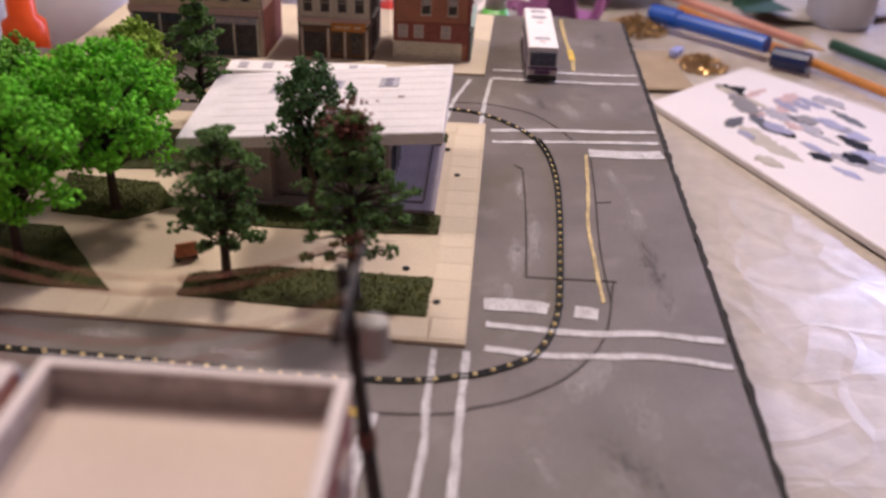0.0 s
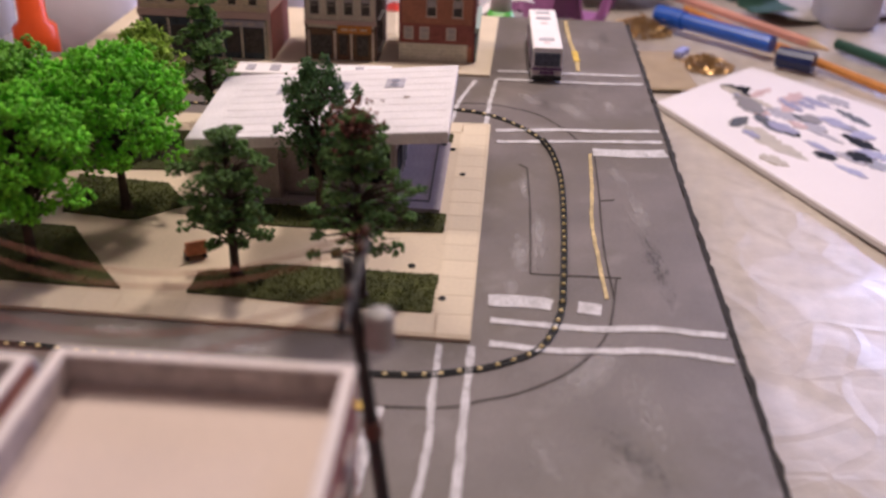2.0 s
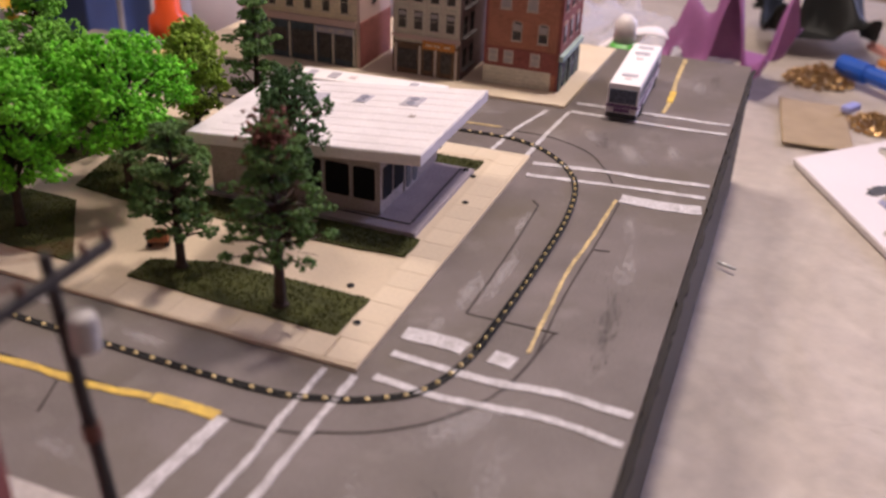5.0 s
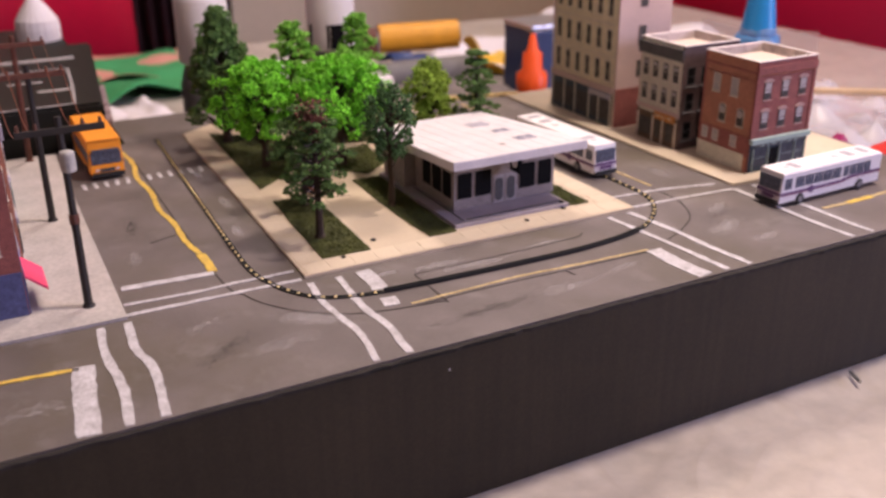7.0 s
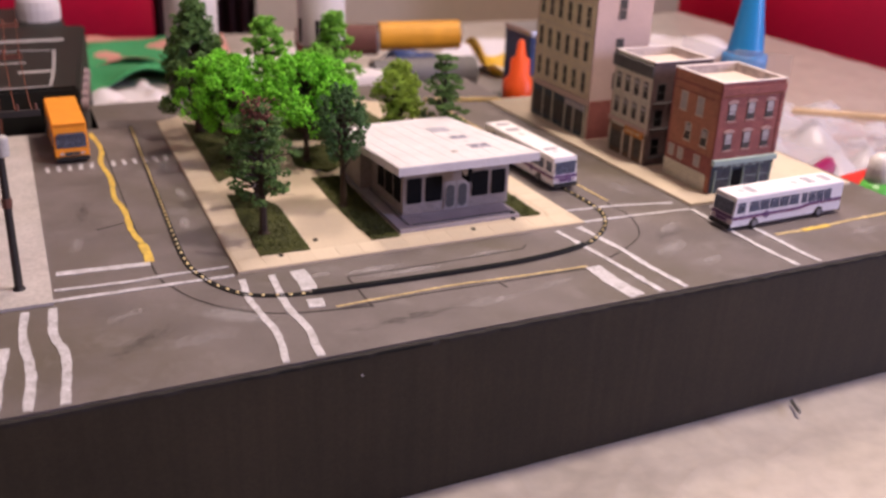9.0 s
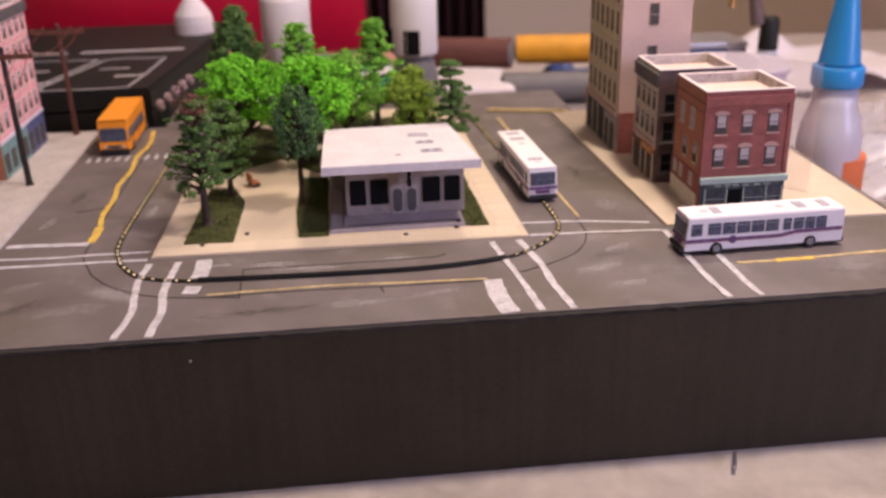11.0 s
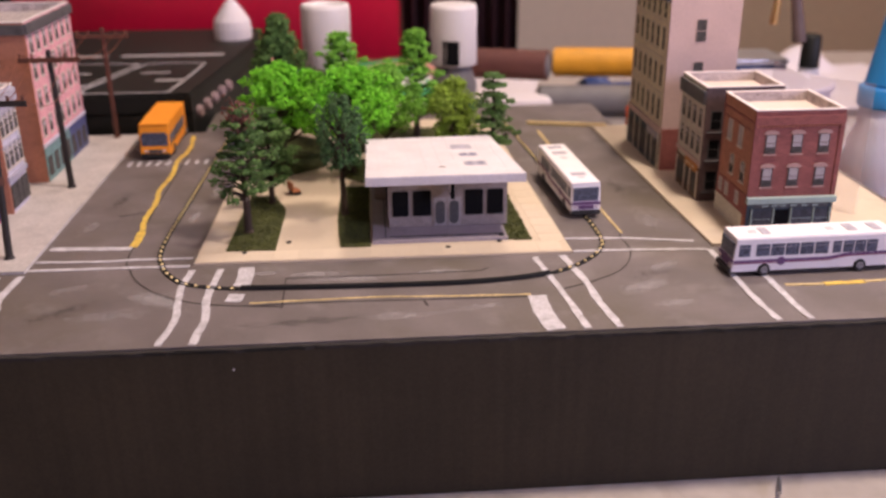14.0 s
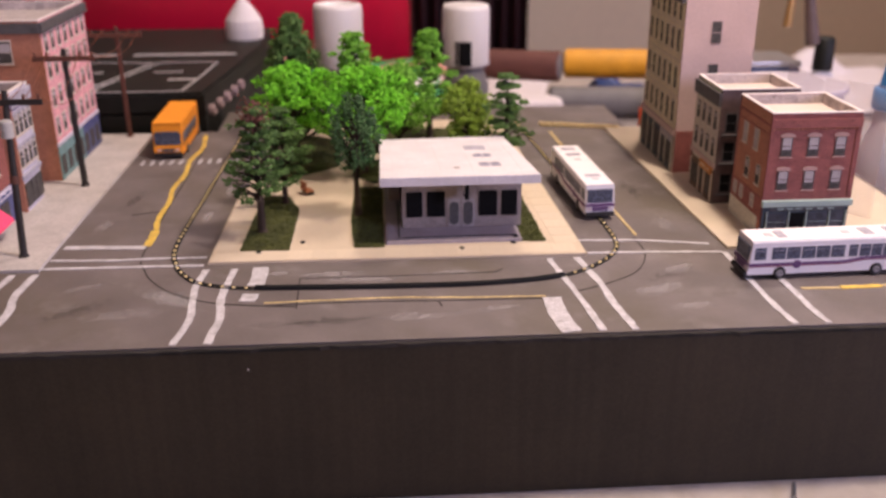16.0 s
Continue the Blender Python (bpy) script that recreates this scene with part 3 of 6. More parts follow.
def shop():
    s = thing("kiosk_shop", "grey card kiosk with a broad white flat roof and black windows", "model building", m=pose(0.0022, 0.0042, 0))
    x0, x1, y0, y1, z0, z1 = 0.0935, 0.1565, 0.1205, 0.168, 0.0032, 0.0365

    def fall(y):
        return -0.0012 - 0.085 * (y - 0.1)

    part("plinth", slab([(0.0845, 0.1015), (0.1545, 0.1015), (0.1535, 0.198), (0.0845, 0.198)], PZ, 0.0031, 0.0002), mat("mauve_card", (0.34, 0.30, 0.33), 0.8, blotch=90, vary=0.2), s, "grey-mauve card forecourt")
    part("forecourt_border", ribbon([(0.0935, 0.1065), (0.1525, 0.107)], 0.0007, 0.0031, 0.0034), M_DGREY, s)
    part("forecourt_border", ribbon([(0.0915, 0.1065), (0.0915, 0.165)], 0.0006, 0.0031, 0.0034), M_DGREY, s)
    bm = box(x0, x1, y0, y1, z0, z1, 0.0003)
    box_into(bm, 0.0865, x1 - 0.003, y1 - 0.001, 0.1945, z0, z1)
    for v in bm.verts:
        if v.co.z > 0.02:
            v.co.z = 0.0344 + fall(v.co.y)
    part("wall", bm, M_SHOPW, s)
    bm = slab([(0.0820, 0.0988), (0.1630, 0.0996), (0.1577, 0.2065), (0.0825, 0.2030)], 0.0345, 0.0392, 0.0004)
    for v in bm.verts:
        v.co.z += fall(v.co.y)
    roof = part("roof", bm, M_SHOPR, s, "broad white card roof slab with pencilled seams")
    for k in range(9):
        x = 0.089 + k * 0.0082
        bm = ribbon([(x, 0.1015), (x, 0.13), (x - 0.0008, 0.16), (x - 0.0012, 0.194)], 0.00022, 0.0391, 0.0393)
        for v in bm.verts:
            v.co.z += fall(v.co.y)
        part("roof_seam", bm, mat("pale_seam", (0.635, 0.60, 0.62), 0.8), roof)
    for k, (x, y, w, h) in enumerate(HATCHES):
        bm = box(x - w / 2, x + w / 2, y - h / 2, y + h / 2, 0.0391, 0.0395, 0.0001)
        for v in bm.verts:
            v.co.z += fall(v.co.y)
        part("roof_print", bm, M_PRINT, roof, "grey printed roof vent")
        if k:
            for j in (-1, 1):
                part("vent_ring", lathe([(0.0020, 0), (0.0020, 0.0003), (0.0014, 0.0003), (0.0013, 0.0001)], 16), M_RING, roof).matrix_basis = pose(x + j * w * 0.24, y, 0.0395 + fall(y))
    zb, hh = 0.0093, 0.0140
    for u, w in ((0.0998, 0.0086), (0.1112, 0.0098), (0.1388, 0.0098), (0.1500, 0.0086)):
        win = moved(part("window", rounded(w + 0.0012, hh + 0.0012, 0.0003, 0.0012), M_SHOPW, s), pose(u, y0, zb - 0.0006))
        moved(part("pane", rounded(w, hh, 0.0006, 0.0010), M_INK, win, "black inked window pane"), pose(0, 0, 0.0006))
    for v, w in ((0.1275, 0.0095), (0.1395, 0.0105), (0.1515, 0.0095)):
        win = moved(part("window", rounded(w + 0.0012, hh + 0.0012, 0.0003, 0.0012), M_SHOPW, s), pose(x0, v, zb - 0.0006, 0, 0, -90))
        moved(part("pane", rounded(w, hh, 0.0006, 0.0010), M_INK, win, "black inked window pane"), pose(0, 0, 0.0006))
    for u in (0.1208, 0.1282):
        door = moved(part("door", rounded(0.0068, 0.0155, 0.0006, 0.0008), mat("pale_card_door", (0.38, 0.345, 0.34), 0.8, blotch=150, vary=0.3), s, "pale double door leaf with smudged oval panes"), pose(u, y0, 0.0036))
        moved(part("pane", rounded(0.0050, 0.0128, 0.0003, 0.0024), M_DGREY, door, "smudged dark oval pane"), pose(0, -0.0006, 0.0012))
    sign = part("hanging_sign", box(0.1255, 0.1275, 0.1075, 0.1165, 0.0225, 0.0325, 0.0002), M_INK, s, "dark square hanging sign with a round pale emblem")
    for x, r in ((0.1254, -90), (0.1276, 90)):
        moved(part("emblem", lathe([(0.0030, 0), (0.0030, 0.0002), (0.0021, 0.0002), (0.0020, 0.0001)], 20), M_SHOPR, sign), pose(x, 0.112, 0.028, 0, r, 0))
    moved(part("sign_wire", ribbon([(0.1235, 0.1100), (0.1265, 0.1180)], 0.0006, 0.0330, 0.0338), M_SHOPR, s, "pale wire stay"), pose(0, 0, 0))
    part("grommet", lathe([(0.0014, 0), (0.0014, 0.0004), (0.0007, 0.0004), (0.0006, 0.0002)], 14), M_SLOT, s, "small black grommet").matrix_basis = pose(0.1515, 0.1045, 0.0031)
    part("sign_bracket", box(0.1261, 0.1269, 0.1165, 0.1205, 0.0312, 0.0322), M_SLOT, s)
    part("drain_spout", box(0.1205, 0.1235, 0.117, 0.1204, 0.0325, 0.0365), M_SHOPW, s)


shop()

# ---------------------------------------------------------------- trees
ICO = bmesh.new()
bmesh.ops.create_icosphere(ICO, subdivisions=1, radius=1.0)
ICO_V = np.array([v.co[:] for v in ICO.verts])
ICO_F = np.array([[v.index for v in f.verts] for f in ICO.faces])
ICO.free()


def leaf_mesh(name, centres, sizes, material, seed, flat=0.75):
    """Many small crumbs of foam, each turned and squashed its own way."""
    g = np.random.default_rng(seed)
    n = len(centres)
    q = g.normal(size=(n, 4))
    q /= np.linalg.norm(q, axis=1)[:, None]
    w, x, y, z = q.T
    R = np.stack([1 - 2 * (y * y + z * z), 2 * (x * y - z * w), 2 * (x * z + y * w), 2 * (x * y + z * w), 1 - 2 * (x * x + z * z), 2 * (y * z - x * w),
                  2 * (x * z - y * w), 2 * (y * z + x * w), 1 - 2 * (x * x + y * y)], 1).reshape(n, 3, 3)
    sc = sizes[:, None] * g.uniform(0.55, 1.35, (n, 3)) * np.array([1, 1, flat])
    pts = ICO_V[None] * g.uniform(0.6, 1.35, (n, len(ICO_V), 1)) * sc[:, None]
    pts = np.einsum("nij,nkj->nki", R, pts) + centres[:, None]
    faces = (ICO_F[None] + (np.arange(n) * len(ICO_V))[:, None, None]).reshape(-1, 3)
    me = bpy.data.meshes.new(name)
    me.from_pydata(pts.reshape(-1, 3).tolist(), [], faces.tolist())
    me.materials.append(material)
    return me


M_BARK = mat("dark_tree_bark", (0.05, 0.032, 0.022), 0.9, grain=1800, blotch=300, vary=0.4, bump=0.6)
M_LEAF_D = mat("dark_green_foam", (0.078, 0.155, 0.036), 0.85, vary=0.5, blotch=250, island=0.7)
M_LEAF_B = mat("bright_green_foam", (0.165, 0.52, 0.020), 0.85, vary=0.45, blotch=250, island=0.7)
M_LEAF_M = mat("mid_green_foam", (0.155, 0.38, 0.035), 0.85, vary=0.45, blotch=250, island=0.7)
M_LEAF_O = mat("olive_green_foam", (0.22, 0.34, 0.035), 0.85, vary=0.45, blotch=250, island=0.7)
M_LEAF_R = mat("reddish_dead_foam", (0.15, 0.06, 0.045), 0.9, vary=0.5, blotch=250, island=0.7)


def tree(x, y, h, r, kind, leaf, label, seed, bare=0.28, clumps=60, per=55, crumb=0.0007, top=None, lean=(0, 0), clump=0.0036, tall=0.8, ragged=1.0):
    """A wire-armature model tree: trunk, limbs, and a crown of foam crumbs gathered in clumps with gaps between."""
    g = np.random.default_rng(seed)
    t = thing("model_tree", label, "tree", "model trees", m=pose(x, y, PZ))
    lx, ly = lean
    wood = bmesh.new()
    tip = h * (0.97 if kind in ("pine", "cone") else 0.72)
    nseg = 7
    bend = g.normal(size=(nseg + 1, 2)) * 0.0005
    line = [Vector((lx * s * s + bend[k][0] * s, ly * s * s + bend[k][1] * s, s * tip)) for k, s in enumerate(np.linspace(0, 1, nseg + 1))]
    rad = 0.0017 * h / 0.06
    for k in range(nseg):
        cyl_into(wood, line[k], line[k + 1] + Vector((0, 0, 0.0003)), rad * (1.15 - 0.95 * k / nseg), rad * (1.15 - 0.95 * (k + 1) / nseg), 8)
    cyl_into(wood, (0, 0, -0.0002), (0, 0, 0.0022), rad * 1.9, rad * 1.1, 9)
    centres, sizes = [], []
    for k in range(clumps):
        s = bare + (0.985 - bare) * ((k + g.uniform(0, 1)) / clumps) ** (0.9 if kind != "cone" else 0.8)
        tier = 0
        if kind == "pine" and leaf is M_LEAF_D:
            tier = int((s - bare) / (1 - bare) * 8)
            s = bare + (0.985 - bare) * (tier + 0.35 + 0.3 * g.uniform(0, 1)) / 8
        a = k * 2.4 + g.uniform(-0.5, 0.5)
        q = (s - bare) / (1 - bare)
        if kind == "pine":
            reach = r * (1.03 - q) ** 0.7 * (0.8 + 0.35 * math.sin(tier * 2.3 + seed) if tier else 0.9) * g.uniform(0.3, 1.2) + 0.0008
            if q < 0.16:
                reach *= 0.55 + 2.5 * q
            rise = g.uniform(-0.15, 0.2)
        elif kind == "cone":
            reach = r * (1.0 - q) ** 0.62 * g.uniform(0.5, 1.0)
            rise = 0.3
        elif kind == "oval":
            reach = r * math.sin(math.pi * min(1, 0.15 + 0.83 * q)) ** 0.7 * g.uniform(0.4, 1.1)
            rise = 0.7
        else:
            reach = r * math.sin(math.pi * min(1, 0.22 + 0.74 * q)) ** 0.55 * g.uniform(0.40, 1.24)
            rise = 0.2
        if k % 3 == 0:
            reach *= ragged
        c = Vector((lx * s * s + reach * math.cos(a), ly * s * s + reach * math.sin(a), min(h * 0.985, s * h + reach * rise * (1 - q))))
        low = max(bare * 0.75 * h, c.z - reach * (1.0 if kind != "pine" else 0.35))
        p0 = Vector((lx * s * s, ly * s * s, min(low, tip * 0.96)))
        mid = p0.lerp(c, 0.55) + Vector((0, 0, reach * 0.08))
        cyl_into(wood, p0, mid, rad * 0.32, rad * 0.22, 5)
        cyl_into(wood, mid, c, rad * 0.22, rad * 0.10, 5)
        size = clump * g.uniform(0.65, 1.25) * (0.75 + 0.5 * reach / r)
        n = int(per * g.uniform(0.6, 1.3))
        d = g.normal(size=(n, 3))
        d *= (g.uniform(0.25, 1.0, n) ** 0.5 / np.linalg.norm(d, axis=1))[:, None]
        squash = np.array([1, 1, 0.42 if kind == "pine" else tall])
        centres.append(np.array(c)[None] + d * size * squash)
        sizes.append(g.uniform(0.5, 1.35, n) * crumb)
    centres, sizes = np.concatenate(centres), np.concatenate(sizes)
    part("trunk", wood, M_BARK, t, "dark twisted wire trunk and limbs")
    crown = new("crown", leaf_mesh("crown", centres, sizes, leaf, seed + 50))
    crown.parent = t
    if top is not None:
        m = 420
        cc = np.stack([lx * 0.6 + g.normal(size=m) * 0.0034, ly * 0.6 + g.normal(size=m) * 0.0034, h * g.normal(0.90, 0.05, m)], 1)
        ob = new("dead_tip", leaf_mesh("dead_tip", cc, g.uniform(0.6, 1.2, m) * crumb, top, seed + 70))
        ob.parent = t
        tagged(ob, "reddish brown dead foliage")
        twigs = bmesh.new()
        for k in range(26):
            a, z = g.uniform(0, 6.28), h * g.uniform(0.3, 0.75)
            d = r * (1.05 - z / h) * g.uniform(0.9, 1.35)
            cyl_into(twigs, (d * 0.5 * math.cos(a), d * 0.5 * math.sin(a), z), (d * math.cos(a), d * math.sin(a), z + g.uniform(-0.001, 0.002)), 0.00022, 0.00012, 4)
        part("bare_twig", twigs, mat("pale_twig", (0.30, 0.25, 0.22), 0.7), t, "pale bare twigs")
    return t


M_LEAF_T = mat("deep_teal_green_foam", (0.060, 0.135, 0.042), 0.85, vary=0.5, blotch=250, island=0.7)
tree(0.0215, 0.1285, 0.070, 0.0200, "pine", M_LEAF_D, "dark green ragged model pine with a reddish top", 1, 0.30, 118, 36, 0.00072, top=M_LEAF_R, clump=0.0033, ragged=1.28)
tree(0.0300, 0.1745, 0.058, 0.0185, "pine", M_LEAF_D, "dark green model conifer with bare lower limbs", 2, 0.24, 112, 38, 0.00072, clump=0.0034, ragged=1.25)
tree(0.0718, 0.1515, 0.066, 0.0140, "oval", M_LEAF_T, "slender dark teal-green model tree with an oval crown", 3, 0.36, 62, 50, 0.00070, clump=0.0027, tall=1.9, ragged=1.15)
tree(0.0755, 0.231, 0.066, 0.0225, "round", M_LEAF_B, "bright green full round model tree", 4, 0.34, 108, 62, 0.00088, clump=0.0047, ragged=1.15)
tree(0.0322, 0.2495, 0.065, 0.0215, "round", M_LEAF_B, "bright green full round model tree", 5, 0.30, 104, 62, 0.00088, clump=0.0047, ragged=1.15)
tree(0.0265, 0.312, 0.087, 0.0300, "cone", M_LEAF_D, "tall dense dark green cone-shaped model tree", 6, 0.10, 140, 56, 0.00092, clump=0.0052)
tree(0.068, 0.2925, 0.079, 0.0215, "pine", M_LEAF_M, "tall light green model tree", 7, 0.22, 96, 46, 0.00088, clump=0.0042, ragged=1.35)
tree(0.1205, 0.3097, 0.077, 0.0215, "pine", M_LEAF_M, "tall light green model fir", 8, 0.22, 96, 46, 0.00088, clump=0.0042, ragged=1.35)
tree(0.098, 0.280, 0.058, 0.0180, "round", M_LEAF_M, "mid green bushy model tree", 9, 0.22, 80, 58, 0.00090, clump=0.0050)
tree(0.141, 0.241, 0.056, 0.0155, "oval", M_LEAF_O, "small yellowish olive model tree", 10, 0.14, 74, 54, 0.00088, clump=0.0044)
tree(0.163, 0.2206, 0.066, 0.0150, "pine", M_LEAF_D, "thin dark green model pine", 11, 0.28, 64, 48, 0.00082, clump=0.0038)

# ---------------------------------------------------------------- buses
M_BUSW = mat("white_bus_card", (0.80, 0.76, 0.78), 0.6, grain=1500, blotch=80, vary=0.06, bump=0.05)
M_BUSO = mat("orange_bus_card", (0.85, 0.30, 0.015), 0.6, grain=1500, blotch=80, vary=0.10, bump=0.05)
M_BGLASS = mat("printed_bus_glass", (0.075, 0.085, 0.125), 0.45, spec=0.4, blotch=450, vary=0.75, bump=0)
M_MAROON = mat("maroon_stripe", (0.20, 0.02, 0.06), 0.6, bump=0)
M_PURPLE = mat("purple_stripe", (0.13, 0.06, 0.16), 0.6, bump=0)
M_PALE = mat("pale_pink_card", (0.62, 0.52, 0.55), 0.6, vary=0.1, bump=0)
M_TYRE = mat("black_tyre_print", (0.015, 0.014, 0.016), 0.7)
M_RIM = mat("grey_wheel_rim", (0.20, 0.19, 0.20), 0.5, blotch=600, vary=0.4)
M_LAMP = mat("amber_lamp_print", (0.6, 0.16, 0.03), 0.4)


def bus(m, label, body_mat, livery=True, L=0.080, W=0.0165, H=0.0190):
    """A small card bus, its front towards local -x, standing on z = 0."""
    b = thing("model_bus", label, "model bus", "model buses", m=m)
    zb = 0.0022
    shell = box(0, L, -W / 2, W / 2, zb, H, 0.0007)
    for v in shell.verts:
        if v.co.x < 0.001 and v.co.z > 0.010:
            v.co.x += 0.0016 * (v.co.z - 0.010) / 0.009
    part("body", shell, body_mat, b)
    part("chassis", box(0.003, L - 0.003, -W / 2 + 0.0012, W / 2 - 0.0012, 0.0010, zb + 0.0003), M_TYRE, b, "black underside")
    part("roof", box(0.0014, L - 0.0006, -W / 2 + 0.0006, W / 2 - 0.0006, H - 0.0001, H + 0.0003, 0.0001), M_BUSW if livery else body_mat, b)
    if livery:
        for x, w in ((0.0155, 0.0042), (0.0575, 0.0050), (0.070, 0.0045)):
            part("roof_hatch", box(x, x + w, -0.0042, 0.0042, H + 0.0003, H + 0.0006, 0.0001), M_PRINT, b, "grey printed roof hatch")
        for x in (0.010, 0.048):
            part("roof_vent", box(x, x + 0.0036, -0.0018, 0.0018, H + 0.0003, H + 0.0005), M_PALE, b)
    part("windscreen", box(-0.0004, 0.0012, -W / 2 + 0.0011, W / 2 - 0.0011, 0.0090, 0.0166, 0.0003), M_BGLASS, b, "dark printed windscreen").matrix_basis = pose(0.0008, 0, 0, 0, 0, 0)
    if livery:
        part("stripe", box(-0.00018, 0.0006, -W / 2 + 0.0004, W / 2 - 0.0004, 0.0070, 0.0086), M_PURPLE, b, "purple band below the windscreen")
    else:
        part("destination_sign", box(-0.0001, 0.0020, -W / 2 + 0.0022, W / 2 - 0.0022, 0.0164, 0.0180), M_BGLASS, b)
    part("bumper", box(-0.0012, 0.0016, -W / 2 + 0.0003, W / 2 - 0.0003, 0.0016, 0.0040, 0.0003), M_TYRE, b, "black front bumper")
    part("bumper", box(L - 0.0012, L + 0.0009, -W / 2 + 0.0003, W / 2 - 0.0003, 0.0016, 0.0040, 0.0003), M_TYRE, b, "black rear bumper")
    part("rear_window", box(L - 0.0006, L + 0.0002, -W / 2 + 0.002, W / 2 - 0.002, 0.0112, 0.0165, 0.0001), M_BGLASS, b)
    for y in (-0.0058, 0.0058):
        part("headlight", box(-0.0003, 0.0006, y - 0.0010, y + 0.0010, 0.0050, 0.0064, 0.0002), M_PALE, b)
        part("tail_light", box(L - 0.0003, L + 0.0003, y - 0.0008, y + 0.0008, 0.0050, 0.0070), M_LAMP, b)
    part("grille", box(-0.00025, 0.0006, -0.0042, 0.0042, 0.0046, 0.0066), M_PURPLE if livery else M_DGREY, b)
    wheel_me = mesh_of(lathe([(0.0030, 0), (0.0031, 0.0004), (0.0031, 0.0014), (0.0026, 0.0017)], 18), "wheel", M_TYRE, False)
    rim_me = mesh_of(lathe([(0.0018, 0), (0.0018, 0.0002), (0.0011, 0.0003), (0.0006, 0.0001)], 14), "rim", M_RIM)
    for side in (-1, 1):
        ys = side * (W / 2)
        # window band
        spans = [(0.0030, 0.0055)] + [(0.0113 + 0.0072 * k, 0.0066) for k in range(5)] + [(0.0489, 0.0042)] + [(0.0540 + 0.0058 * k, 0.0053) for k in range(3)]
        if not livery:
            spans = [(0.0030, 0.0048)] + [(0.0087 + 0.0081 * k, 0.0072) for k in range(6)]
        for x, w in spans:
            win = part("side_window", box(x, x + w, ys - 0.0002, ys + 0.0002, 0.0100, 0.0160, 0.00015), M_BGLASS, b, "dark printed side window")
            part("window_bar", box(x + 0.0002, x + w - 0.0002, ys - 0.0003, ys + 0.0003, 0.0143, 0.0145), M_PRINT, win)
        if livery:
            for zc, w, m_, lb in ((0.0084, 0.0012, M_PURPLE, "purple band below the windows"), (0.0074, 0.0005, M_MAROON, "thin maroon line under the band")):
                part("stripe", ribbon_side(0.0008, 0.0455, zc - 0.0008, zc - 0.0008, w, ys), m_, b, lb)
                part("stripe", ribbon_side(0.0455, 0.0580, zc - 0.0008, zc + 0.0008, w, ys), m_, b, lb)
                part("stripe", ribbon_side(0.0580, L - 0.0006, zc + 0.0008, zc + 0.0010, w, ys), m_, b, lb)
            part("emblem", lathe([(0.0021, 0), (0.0021, 0.0003), (0.0016, 0.0004)], 16), M_PURPLE, b, "round purple emblem").matrix_basis = pose(0.0240, ys, 0.0072, 90 if side < 0 else -90, 0, 0)
        else:
            part("stripe", box(0.0008, L - 0.0006, ys - 0.00016, ys + 0.00016, 0.0086, 0.0092), M_TYRE, b, "thin dark line")
        for wx in (0.0160, 0.0160 + 0.0475):
            w = new("wheel", wheel_me)
            w.parent = b
            w.matrix_basis = pose(wx, side * (W / 2 - 0.0012), 0.0031, 90 if side < 0 else -90, 0, 0)
            rim = new("rim", rim_me)
            rim.parent = w
            rim.matrix_basis = pose(0, 0, 0.0017)
    return b


def ribbon_side(x0, x1, z0, z1, w, y):
    bm = bmesh.new()
    n = 8
    rows = []
    for k in range(n + 1):
        s = k / n
        z = z0 + (z1 - z0) * (s * s * (3 - 2 * s))
        rows.append([bm.verts.new((x0 + (x1 - x0) * s, y + dy, z + dz)) for dy, dz in ((-0.00018, -w / 2), (0.00018, -w / 2), (0.00018, w / 2), (-0.00018, w / 2))])
    for a, b in zip(rows, rows[1:]):
        for k in range(4):
            bm.faces.new((a[k], b[k], b[(k + 1) % 4], a[(k + 1) % 4]))
    bm.faces.new(rows[0])
    bm.faces.new(list(reversed(rows[-1])))
    return bm


bus(pose(0.2545, 0.0590, 0.0003, 0, 0, 1.5), "white card city bus with purple stripes parked at the kerb", M_BUSW)
bus(pose(0.2045, 0.138, 0.0007, 0, 0, 93.5), "white card city bus riding over the drive slot", M_BUSW)
bus(pose(-0.0560, 0.2765, 0.0004, 0, 0, 90.5), "orange card bus standing at the zebra crossing", M_BUSO, livery=False, L=0.066, W=0.0195, H=0.0235)

# ---------------------------------------------------------------- card buildings
M_BRICK_R = mat("dark_red_brick_print", (0.235, 0.075, 0.065), 0.8, grain=1600, blotch=120, vary=0.28)
M_BRICK_O = mat("orange_brick_print", (0.36, 0.15, 0.095), 0.8, grain=1600, blotch=90, vary=0.22)
M_BRICK_L = mat("pale_brick_lintel", (0.46, 0.29, 0.25), 0.8, grain=1600, blotch=90, vary=0.22)
M_BRICK_P = mat("pink_brick_print", (0.62, 0.31, 0.34), 0.8, grain=1600, blotch=90, vary=0.20)
M_CREAM = mat("cream_stone_print", (0.62, 0.53, 0.38), 0.8, grain=1300, blotch=80, vary=0.16)
M_PINKP = mat("pale_pink_plaster", (0.56, 0.41, 0.37), 0.8, grain=900, blotch=50, vary=0.10)
M_GREYP = mat("grey_stone_print", (0.57, 0.53, 0.44), 0.8, grain=1300, blotch=80, vary=0.18)
M_DARKW = mat("dark_brick_print", (0.10, 0.065, 0.065), 0.8, grain=1500, blotch=150, vary=0.4)
M_CORN = mat("dark_cornice_print", (0.085, 0.078, 0.08), 0.7, grain=1500, blotch=150, vary=0.4)
M_TRIM = mat("pale_trim_print", (0.60, 0.52, 0.44), 0.8, blotch=200, vary=0.15)
M_WPANE = mat("dark_window_print", (0.075, 0.068, 0.064), 0.7, spec=0.15, blotch=500, vary=0.6, bump=0)
